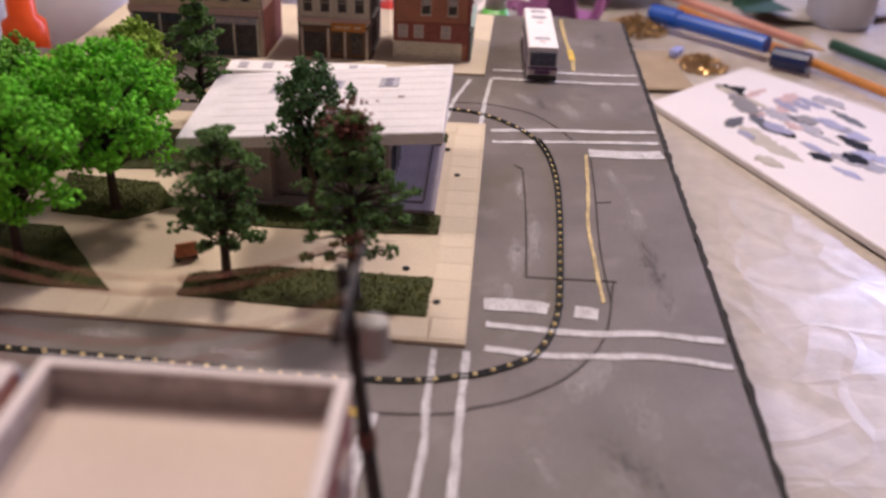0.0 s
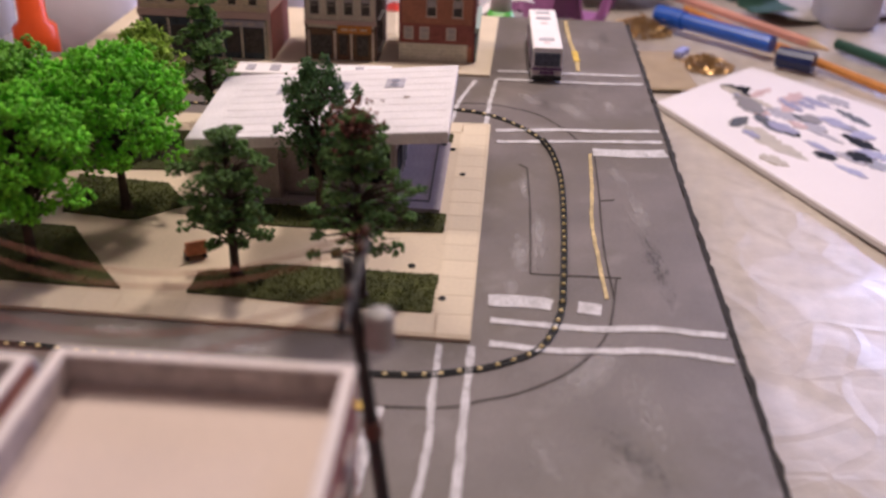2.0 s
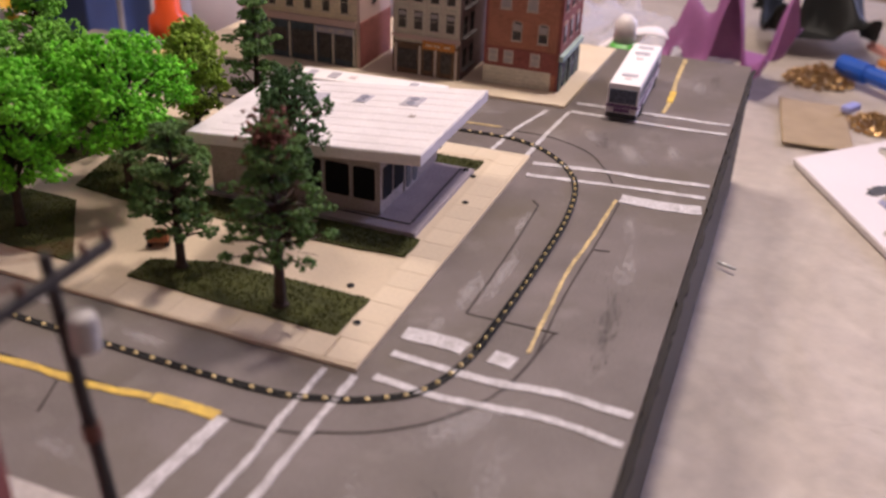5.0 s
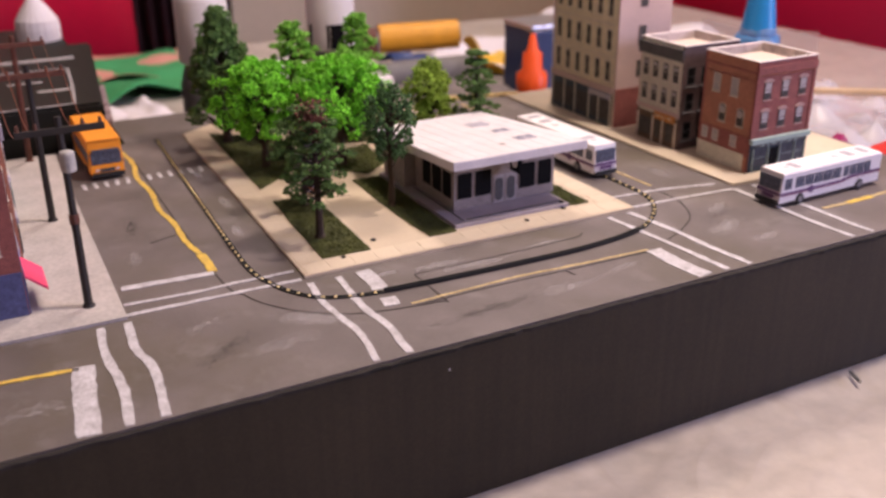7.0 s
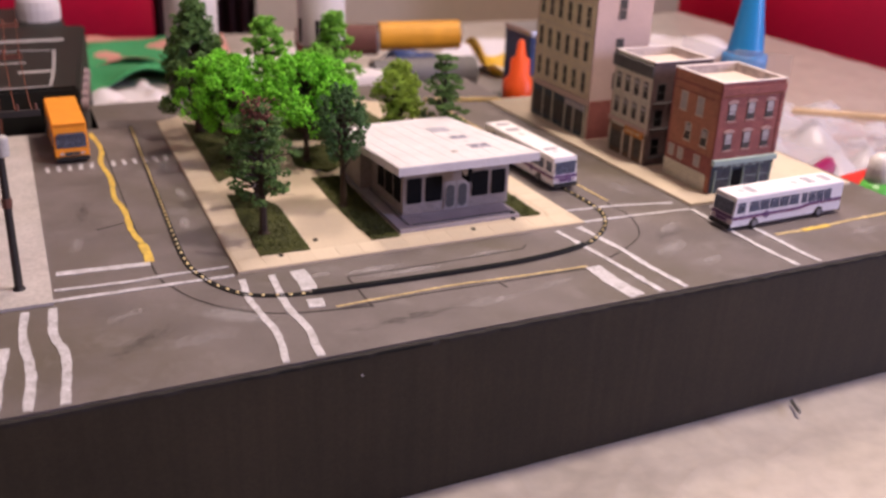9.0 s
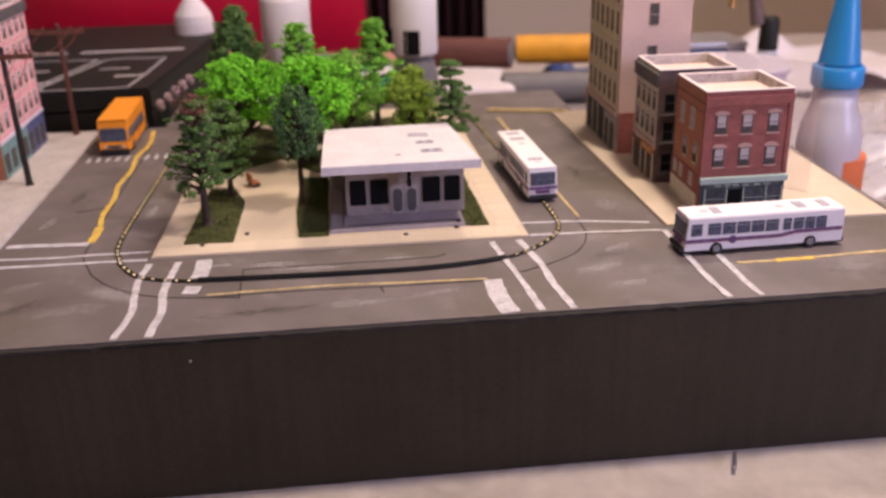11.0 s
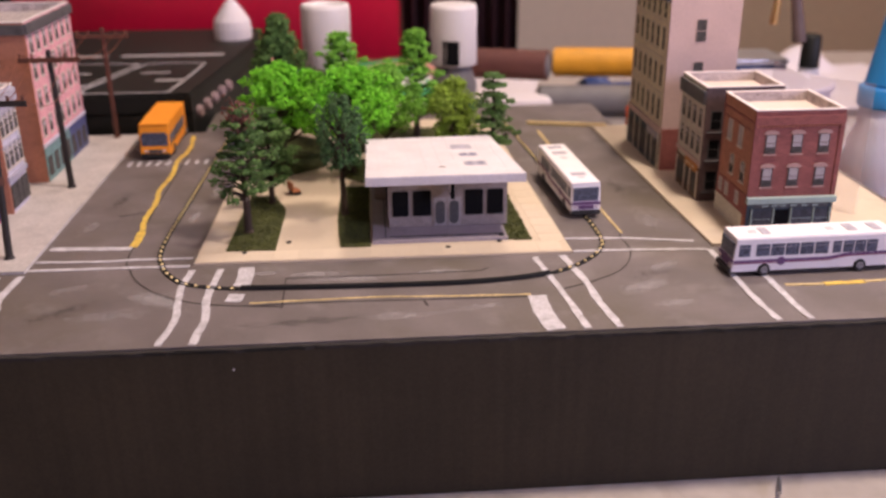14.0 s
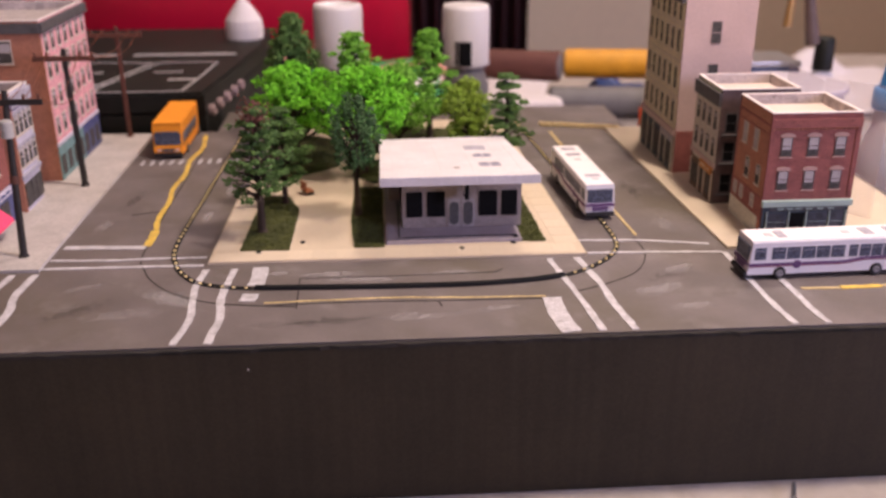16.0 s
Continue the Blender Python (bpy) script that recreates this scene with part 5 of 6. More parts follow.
def wire(p0, p1, sag, label):
    bm = bmesh.new()
    pts = [Vector(p0).lerp(Vector(p1), s) - Vector((0, 0, 4 * sag * s * (1 - s))) for s in np.linspace(0, 1, 15)]
    rings = []
    for p in pts:
        rings.append([bm.verts.new((p.x + 0.00022 * math.cos(k * 1.257), p.y, p.z + 0.00022 * math.sin(k * 1.257))) for k in range(5)])
    for a, b in zip(rings, rings[1:]):
        for k in range(5):
            bm.faces.new((a[k], a[(k + 1) % 5], b[(k + 1) % 5], b[k]))
    solid("overhead_wire", bm, mat("copper_wire", (0.22, 0.07, 0.04), 0.45, 0.3), label, "wire", "overhead wires")


for u in (-0.016, -0.009, 0.009, 0.016):
    wire((-0.0927 + u, 0.1112, 0.0812), (-0.0947 + u, 0.2119, 0.0832), 0.013 + 0.12 * abs(u), "thin reddish sagging wire between the poles")
    wire((-0.0947 + u, 0.2119, 0.0832), (-0.0925 + u, 0.3214, 0.0787), 0.009, "thin reddish sagging wire between the poles")
bench = thing("park_bench", "small brown wooden model bench box on the path", "bench", m=pose(0.0415, 0.1925, PZ, 0, 0, -62))
part("seat", box(-0.0038, 0.0038, -0.0022, 0.0022, 0.0018, 0.0028, 0.0002), mat("red_brown_wood", (0.36, 0.13, 0.055), 0.7, blotch=200, vary=0.3), bench)
part("backrest", box(-0.0038, 0.0038, -0.0030, -0.0022, 0.0022, 0.0078, 0.0002), MATS["red_brown_wood"], bench)
for u in (-0.0033, 0.0033):
    part("leg", box(u - 0.0006, u + 0.0006, -0.0020, 0.0022, 0.0, 0.0018), M_POLE, bench)

# ---------------------------------------------------------------- things round the diorama
def ragged_strokes(name, places, material, seed, label):
    g = random.Random(seed)
    vs, fs = [], []
    for cx, cy, rx, ry, ang, n in places:
        a = radians(ang)
        for _ in range(n * 6):
            u, v = g.gauss(0, 0.42), g.gauss(0, 0.42)
            x, y = cx + u * rx * math.cos(a) - v * ry * math.sin(a), cy + u * rx * math.sin(a) + v * ry * math.cos(a)
            b = a + g.uniform(-0.25, 0.25)
            l, w = rx * g.uniform(0.03, 0.13), g.uniform(0.00012, 0.00050)
            dx, dy, k, z = math.cos(b), math.sin(b), len(vs), g.uniform(0.00006, 0.00018)
            vs += [(x - dx * l, y - dy * l, z), (x - dy * w, y + dx * w, z), (x + dx * l, y + dy * l, z), (x + dy * w, y - dx * w, z)]
            fs.append((k, k + 3, k + 2, k + 1))
    me = bpy.data.meshes.new(name)
    me.from_pydata(vs, [], fs)
    me.materials.append(material)
    return tagged(new(name, me), label, "paint scuff", kind="stuff")


M_SCUFF = mat("dry_brushed_grey", (0.42, 0.385, 0.385), 0.6, vary=0.25, island=0.9, alpha=0.34)
ragged_strokes("paint_scuff", [(-0.014, 0.052, 0.013, 0.007, 155, 120), (-0.006, 0.046, 0.010, 0.005, 150, 60), (0.06, 0.073, 0.016, 0.004, 0, 50), (0.075, 0.066, 0.022, 0.003, 0, 45), (0.035, 0.076, 0.007, 0.003, 5, 30),
                               (0.212, 0.045, 0.016, 0.007, 25, 70), (0.222, 0.026, 0.010, 0.004, 10, 35), (0.228, 0.068, 0.012, 0.005, 30, 40), (-0.012, 0.16, 0.010, 0.003, 88, 45), (-0.006, 0.205, 0.012, 0.003, 92, 45),
                               (-0.066, 0.15, 0.012, 0.004, 85, 22), (-0.03, 0.035, 0.022, 0.006, 10, 24), (0.10, 0.024, 0.02, 0.004, 2, 26), (0.135, 0.03, 0.014, 0.004, 6, 20), (0.238, 0.13, 0.014, 0.006, 95, 30), (0.33, 0.028, 0.018, 0.005, 5, 25),
                               (-0.125, 0.03, 0.02, 0.006, 3, 25), (0.118, 0.071, 0.012, 0.003, 0, 24), (-0.055, 0.065, 0.012, 0.005, 30, 18), (-0.0075, 0.26, 0.012, 0.003, 90, 35)], M_SCUFF, 11, "dry-brushed pale grey scuffs on the road")
ragged_strokes("dark_smear", [(-0.052, 0.04, 0.02, 0.006, 35, 30), (0.055, 0.022, 0.03, 0.004, 5, 30), (0.22, 0.06, 0.014, 0.005, 20, 26), (-0.06, 0.19, 0.018, 0.004, 80, 26), (0.235, 0.19, 0.02, 0.005, 95, 26), (0.345, 0.02, 0.014, 0.005, 5, 24)],
               mat("dark_paint_smear", (0.09, 0.078, 0.078), 0.55, vary=0.3, island=0.8, alpha=0.22), 12, "darker paint smears on the road")

M_BOX = mat("black_plastic_case", (0.008, 0.009, 0.008), 0.55, spec=0.3, grain=900, blotch=40, vary=0.4)
M_LINES = mat("grey_printed_lines", (0.36, 0.34, 0.35), 0.6, blotch=200, vary=0.3)
M_RED = mat("red_vinyl", (0.60, 0.008, 0.045), 0.32, grain=200, blotch=6, vary=0.12, bump=0.05)
M_WPLAST = mat("white_plastic", (0.70, 0.66, 0.66), 0.45, blotch=60, vary=0.06, bump=0.03)
M_CLEAR = mat("cloudy_clear_plastic", (0.80, 0.77, 0.84), 0.25, blotch=40, vary=0.08, bump=0.1, alpha=0.34)
M_MILKY = mat("milky_plastic", (0.66, 0.66, 0.74), 0.30, blotch=40, vary=0.06, bump=0.03, trans=0.35)
M_CAPBLUE = mat("blue_cap_plastic", (0.015, 0.22, 0.55), 0.35, blotch=60, vary=0.08, bump=0.02)
M_ORANGE = mat("orange_cap_plastic", (0.85, 0.10, 0.015), 0.35, blotch=60, vary=0.10, bump=0.02)
M_GREENP = mat("green_paper", (0.05, 0.33, 0.12), 0.8, blotch=20, vary=0.12)
M_SALMON = mat("salmon_paper", (0.62, 0.30, 0.24), 0.8, blotch=20, vary=0.18)
M_PAPER = mat("white_paper", (0.76, 0.70, 0.72), 0.8, blotch=15, vary=0.05)
M_BRNROLL = mat("brown_roll", (0.13, 0.045, 0.035), 0.7, blotch=60, vary=0.25)
M_YELROLL = mat("amber_roll", (0.72, 0.33, 0.02), 0.55, blotch=60, vary=0.2)
M_GRYROLL = mat("grey_roll", (0.15, 0.14, 0.14), 0.6, blotch=60, vary=0.25)
M_WOOD = mat("pencil_wood", (0.55, 0.22, 0.05), 0.5, grain=500, blotch=60, vary=0.2)


def control_box():
    b = thing("control_box", "black plastic box with grey printed line diagram on its lid", "control box")
    outline = [(-0.272, 0.352), (-0.043, 0.352), (-0.019, 0.565), (-0.272, 0.565)]
    part("case", slab(outline, TABLE_Z, 0.028, 0.002), M_BOX, b)
    part("lid_seam", slab([(x + (0.0006 if x > -0.1 else -0.0006), y) for x, y in outline], 0.012, 0.0135), mat("case_seam", (0.004, 0.004, 0.004), 0.7), b)
    loops = [[(-0.128, 0.357), (-0.060, 0.357), (-0.050, 0.468), (-0.098, 0.47)], [(-0.215, 0.358), (-0.134, 0.358), (-0.105, 0.47), (-0.175, 0.472)], [(-0.258, 0.358), (-0.222, 0.358), (-0.182, 0.472), (-0.245, 0.472)]]
    for pts in loops:
        line = [(p.x, p.y) for p in smooth_line([pts[0], *[q for a, c in zip(pts, pts[1:] + pts[:1]) for q in ((a[0] * 0.9 + c[0] * 0.1, a[1] * 0.9 + c[1] * 0.1), (a[0] * 0.1 + c[0] * 0.9, a[1] * 0.1 + c[1] * 0.9))], pts[0]][1:-1], 0.004)]
        part("printed_line", ribbon(line + line[:1], 0.0021, 0.028, 0.0284), M_LINES, b, "pale grey printed outline")
    for x0, x1, y, w in ((-0.128, -0.040, 0.507, 0.010), (-0.20, -0.140, 0.507, 0.010), (-0.095, -0.072, 0.43, 0.004), (-0.16, -0.135, 0.43, 0.005), (-0.078, -0.055, 0.40, 0.007), (-0.14, -0.12, 0.385, 0.005)):
        part("lettering_bar", box(x0, x1, y - w / 2, y + w / 2, 0.028, 0.0283), M_LINES, b)
    knob = lathe([(0.0045, 0), (0.0045, 0.003), (0.003, 0.0045), (0.0015, 0.003)], 16)
    me = mesh_of(knob, "socket", mat("pinkish_metal_socket", (0.45, 0.33, 0.34), 0.35, 0.5))
    for k in range(5):
        y = 0.365 + k * 0.022
        piece("socket", me, b).matrix_basis = pose(-0.043 + 0.024 * (y - 0.352) / 0.213, y, 0.012, 0, 90, -6.5)


control_box()


def turned(name, label, category, x, y, pieces, z=None, group="", turn=None):
    """A thing made of turned parts: (part name, profile, material, label)."""
    t = thing(name, label, category, group, m=turn if turn is not None else pose(x, y, TABLE_Z if z is None else z))
    for pn, prof, m, lb in pieces:
        part(pn, lathe(prof, 32), m, t, lb, smooth=True)
    return t


turned("paint_bottle", "dark grey paint bottle with a tall white cap", "bottle", 0.053, 0.462,
       [("body", [(0.019, 0), (0.021, 0.003), (0.021, 0.085), (0.017, 0.098), (0.015, 0.102)], M_GRYROLL, ""),
        ("cap", [(0.0195, 0.102), (0.0205, 0.104), (0.0205, 0.150), (0.0195, 0.154), (0.017, 0.1545), (0.0165, 0.151)], M_WPLAST, "ribbed white cap")])
pb = turned("paint_bottle", "white capped paint bottle with black paint inside", "bottle", 0.160, 0.462,
            [("body", [(0.018, 0), (0.020, 0.003), (0.020, 0.085), (0.016, 0.098), (0.014, 0.102)], M_GRYROLL, ""),
             ("cap", [(0.0195, 0.102), (0.0200, 0.104), (0.0200, 0.148), (0.0190, 0.152), (0.017, 0.1525)], M_WPLAST, "white cap smeared with black paint")])
part("paint_smear", slab([(-0.0207, -0.004), (-0.006, -0.0203), (0.003, -0.0208), (-0.010, -0.0178), (-0.0187, -0.004)], 0.104, 0.124), M_INK, pb, "black paint smear")
turned("glue_bottle", "milky glue bottle with a tall blue nozzle cap", "bottle", 0.430, 0.252,
       [("body", [(0.019, 0), (0.0215, 0.003), (0.0215, 0.072), (0.019, 0.085), (0.0150, 0.096), (0.0145, 0.108)], M_MILKY, ""),
        ("collar", [(0.0165, 0.1085), (0.0170, 0.110), (0.0170, 0.121), (0.0155, 0.1225)], M_CAPBLUE, "ribbed blue collar"),
        ("nozzle_cap", [(0.0140, 0.1226), (0.0135, 0.125), (0.0075, 0.166), (0.0060, 0.172), (0.0045, 0.173)], M_CAPBLUE, "tall blue nozzle cap")])
gl = bpy.data.objects["glue_bottle"]
part("label", cyl((0, 0, 0.012), (0, 0, 0.060), 0.0217, 0.0217, 32), mat("orange_label", (0.62, 0.16, 0.05), 0.6), gl, "orange paper label").matrix_basis = pose(0.0045, 0, 0)
turned("craft_bottle", "clear pinkish bottle with a bright orange nozzle cap", "bottle", 0.302, 0.372,
       [("body", [(0.016, 0), (0.018, 0.003), (0.018, 0.042), (0.015, 0.052), (0.011, 0.058)], mat("pinkish_clear_plastic", (0.70, 0.35, 0.33), 0.3, trans=0.3), ""),
        ("cap", [(0.0125, 0.0585), (0.0135, 0.060), (0.0130, 0.082), (0.0085, 0.086), (0.0080, 0.099), (0.0045, 0.102), (0.0025, 0.114), (0.0015, 0.115)], M_ORANGE, "stepped orange nozzle cap")])


def roll(name, label, p0, p1, r, material, core):
    t = thing(name, label, "roll", "rolls on the table")
    part("sleeve", cyl(p0, p1, r, r, 24), material, t, smooth=False)
    d = (Vector(p1) - Vector(p0)).normalized()
    for a, s in ((p0, -1), (p1, 1)):
        part("end_cap", cyl(Vector(a) + d * s * 0.0002, Vector(a) + d * s * 0.002, r * 0.8, r * 0.7, 20), core, t)


roll("paint_tube", "dark brown rolled tube lying on the table", (0.196, 0.655, -0.013), (0.272, 0.622, -0.011), 0.0155, M_BRNROLL, M_GRYROLL)
roll("paint_tube", "amber yellow rolled tube lying on a grey roll", (0.283, 0.645, -0.012), (0.366, 0.622, -0.010), 0.015, M_YELROLL, M_GRYROLL)
roll("paint_tube", "dark grey rolled tube under the amber one", (0.262, 0.610, -0.0445), (0.375, 0.600, -0.0445), 0.0155, M_GRYROLL, M_SLOT)
solid("storage_tray", box(0.185, 0.42, 0.565, 0.68, TABLE_Z, -0.0605, 0.004), mat("warm_grey_tray", (0.26, 0.23, 0.22), 0.5, blotch=30, vary=0.15), "low warm grey tray on the table", "tray")
solid("folded_cloth", box(0.215, 0.27, 0.575, 0.612, -0.0603, -0.036, 0.006), M_PAPER, "folded white cloth on the tray", "cloth")


def sheet(name, label, x, y, w, d, rz, material, z=TABLE_Z, curl=0.004, seed=0, category="paper", thick=0.0006, freq=14):
    bm = bmesh.new()
    bmesh.ops.create_grid(bm, x_segments=26, y_segments=26, size=0.5)
    for v in bm.verts:
        v.co.x, v.co.y = v.co.x * w, v.co.y * d
        v.co.z = 0.0008 + curl * max(0, noise.noise(Vector((v.co.x * freq + seed * 7, v.co.y * freq, seed)))) * 2 + curl * 0.3
    r = bmesh.ops.extrude_face_region(bm, geom=bm.faces[:])
    for e in r["geom"]:
        if isinstance(e, bmesh.types.BMVert):
            e.co.z += thick
    return solid(name, bm, material, label, category, m=pose(x, y, z, 0, 0, rz), smooth=True)


sheet("paper_sheet", "green coloured paper sheet on the table", 0.06, 0.86, 0.20, 0.22, 12, M_GREENP, curl=0.012, seed=1)
sheet("paper_sheet", "salmon printed paper sheet on the table", 0.03, 0.93, 0.30, 0.16, -8, M_SALMON, curl=0.010, seed=2)
sheet("paper_sheet", "crumpled white paper near the board", 0.02, 0.66, 0.10, 0.12, 25, M_PAPER, curl=0.014, seed=3, freq=25)
sheet("paper_sheet", "white paper sheet on the table", 0.20, 0.80, 0.18, 0.13, -15, M_PAPER, curl=0.01, seed=4)
sheet("paper_sheet", "beige paper sheet on the table", 0.15, 0.57, 0.07, 0.12, 5, mat("beige_paper", (0.55, 0.40, 0.28), 0.8, blotch=20), curl=0.006, seed=5)
sheet("paper_sheet", "pinkish white printed card at the board's end", 0.455, 0.135, 0.11, 0.10, 35, M_PAPER, curl=0.05, seed=6, freq=9)
sheet("plastic_bag", "crumpled clear plastic bag on the table", 0.60, 0.34, 0.24, 0.26, 20, M_CLEAR, curl=0.018, seed=7, category="bag", freq=30)
sheet("plastic_bag", "crumpled clear plastic bag on the table", 0.52, 0.50, 0.20, 0.24, -20, M_CLEAR, curl=0.018, seed=8, category="bag", freq=30)
sheet("plastic_bag", "crumpled clear plastic film on the table", 0.66, 0.15, 0.2, 0.18, 40, M_CLEAR, curl=0.016, seed=9, category="bag", freq=34)
sheet("paper_sheet", "white paper heap on the table", 0.62, 0.75, 0.30, 0.22, 10, M_PAPER, curl=0.025, seed=10, freq=10)
sheet("paper_sheet", "pale paper heap behind the board", 0.46, 0.72, 0.16, 0.16, 40, M_PAPER, curl=0.02, seed=12, freq=14)
sheet("paper_sheet", "dark blue printed packet on the table", 0.375, 0.745, 0.07, 0.07, 10, mat("navy_packet", (0.03, 0.06, 0.20), 0.5), curl=0.04, seed=13, freq=18)
sheet("paper_sheet", "yellow printed packet on the table", 0.425, 0.650, 0.05, 0.05, 25, mat("yellow_packet", (0.75, 0.45, 0.03), 0.5), curl=0.05, seed=14, freq=18)


M_TUB = mat("frosted_tub_plastic", (0.74, 0.68, 0.76), 0.4, blotch=40, vary=0.08, bump=0.1, alpha=0.72)
M_FILM = mat("thin_clear_film", (0.85, 0.82, 0.90), 0.2, blotch=40, vary=0.05, bump=0.2, alpha=0.16)


def clear_tub():
    t = thing("plastic_tub", "round frosted clear plastic tub behind the card buildings", "tub", m=pose(0.414, 0.385, TABLE_Z))
    part("body", lathe([(0.034, 0), (0.036, 0.002), (0.041, 0.094), (0.040, 0.094), (0.035, 0.004)], 36), M_TUB, t, smooth=True)
    part("rim", lathe([(0.0412, 0.0942), (0.0435, 0.0945), (0.0435, 0.0985), (0.0400, 0.0990)], 36), M_TUB, t, smooth=True)


clear_tub()


def metal_stand():
    t = thing("metal_stand", "small metal stand with a hanging grey knob and brass clip", "stand", m=pose(0.411, 0.50, TABLE_Z))
    part("base", lathe([(0.014, 0), (0.014, 0.003), (0.004, 0.005), (0.002, 0.005)], 20), M_TIN, t)
    part("post", cyl((0, 0, 0.004), (0, 0, 0.166), 0.0024, 0.0024, 10), M_TIN, t)
    part("arm", cyl((-0.004, 0, 0.160), (0.072, 0, 0.156), 0.0024, 0.0020, 10), M_TIN, t)
    part("knob", cyl((0.060, 0, 0.157), (0.070, 0, 0.108), 0.0042, 0.0066, 14), mat("brown_grey_rubber", (0.13, 0.09, 0.085), 0.5, blotch=60, vary=0.3), t, "hanging brown-grey knob")
    part("clip", cyl((0.046, 0, 0.157), (0.044, 0, 0.124), 0.0030, 0.0040, 10), M_BRASSC, t, "brass clip")


M_BRASSC = mat("polished_brass", (0.75, 0.50, 0.22), 0.3, 0.9, vary=0.15)
metal_stand()
turned("craft_bottle", "milky bottle with a black cap behind the tub", "bottle", 0.493, 0.500,
       [("body", [(0.012, 0), (0.0135, 0.002), (0.0135, 0.070), (0.009, 0.082), (0.008, 0.084)], M_MILKY, ""), ("cap", [(0.0088, 0.0842), (0.0090, 0.086), (0.0085, 0.112), (0.0060, 0.1145)], M_BOX, "black cap")])
tool_case = thing("tool_case", "low navy case with a steel rim on the table", "case")
part("body", box(0.400, 0.484, 0.525, 0.580, TABLE_Z, 0.004, 0.002), mat("navy_case_plastic", (0.02, 0.04, 0.12), 0.45, blotch=60, vary=0.2), tool_case)
part("rim", box(0.399, 0.485, 0.524, 0.581, 0.0041, 0.0095, 0.0015), M_TIN, tool_case, "shiny steel rim")
film = thing("plastic_wrap", "standing clear plastic wrapper behind the brick building", "wrapper")
part("sheet", slab([(0.3275, 0.150), (0.352, 0.125), (0.3525, 0.1255), (0.328, 0.1505)], 0.0014, 0.074), M_FILM, film)
part("sheet", slab([(0.3275, 0.1515), (0.328, 0.1515), (0.331, 0.205), (0.3305, 0.205)], 0.0014, 0.072), M_FILM, film)


def stick(name, label, category, p0, p1, r, material, tip=None, tip_len=0.02, cap=None, seg=12, group=""):
    t = thing(name, label, category, group)
    a, b = Vector(p0), Vector(p1)
    d = (b - a).normalized()
    part("barrel", cyl(a, b, r, r, seg), material, t)
    if tip is not None:
        part("tip", cyl(b + d * 0.0002, b + d * tip_len, r * 0.95, r * 0.25, seg), tip, t)
    if cap is not None:
        part("cap", cyl(a - d * 0.030, a - d * 0.0002, r * 1.15, r * 1.2, seg), cap, t)
    return t


zt = TABLE_Z
M_PENBLUE = mat("blue_pen_plastic", (0.02, 0.10, 0.48), 0.3, bump=0.02)
stick("marker_pen", "blue plastic marker pen lying on the table", "pen", (0.628, -0.082, zt + 0.014), (0.565, -0.148, zt + 0.014), 0.0075, M_PENBLUE, cap=M_PENBLUE)
stick("marker_pen", "dark navy marker end beside the palette", "pen", (0.548, -0.150, zt + 0.0095), (0.532, -0.176, zt + 0.0095), 0.009, mat("navy_plastic", (0.01, 0.02, 0.09), 0.35))
stick("pencil", "orange-brown wooden pencil lying on the table", "pencil", (0.70, -0.095, zt + 0.006), (0.44, -0.245, zt + 0.006), 0.0040, M_WOOD, seg=6, tip=mat("pale_wood", (0.6, 0.42, 0.25), 0.7))
stick("pencil", "salmon wooden pencil lying on the table", "pencil", (0.73, -0.085, zt + 0.012), (0.58, -0.185, zt + 0.012), 0.0045, M_SALMON, seg=6, tip=mat("pale_wood", (0.6, 0.42, 0.25), 0.7))
stick("paint_brush", "dark green paint brush handle on the table", "brush", (0.60, -0.215, zt + 0.007), (0.45, -0.30, zt + 0.007), 0.0050, mat("dark_green_lacquer", (0.01, 0.06, 0.04), 0.35), tip=M_TIN)
stick("marker_pen", "red marker pen lying beyond the board", "pen", (0.52, 0.175, zt + 0.040), (0.42, 0.145, zt + 0.046), 0.0085, mat("red_pen_plastic", (0.62, 0.03, 0.02), 0.35))
stick("marker_pen", "magenta marker pen lying beyond the board", "pen", (0.54, 0.250, zt + 0.020), (0.44, 0.195, zt + 0.024), 0.0080, mat("magenta_pen_plastic", (0.30, 0.01, 0.10), 0.35))
stick("marker_pen", "green marker pen lying beyond the board", "pen", (0.475, 0.235, zt + 0.012), (0.43, 0.205, zt + 0.012), 0.0080, mat("green_pen_plastic", (0.10, 0.42, 0.06), 0.35))
stick("craft_stick", "pale wooden craft stick on plastic bags", "stick", (0.60, 0.36, zt + 0.034), (0.72, 0.26, zt + 0.038), 0.0035, mat("pale_wood", (0.6, 0.42, 0.25), 0.7), seg=6)
stick("screw", "small steel screw lying on the plastic sheet", "screw", (0.266, -0.003, zt + 0.0018), (0.262, -0.013, zt + 0.0018), 0.0010, M_TIN, cap=None, seg=8)


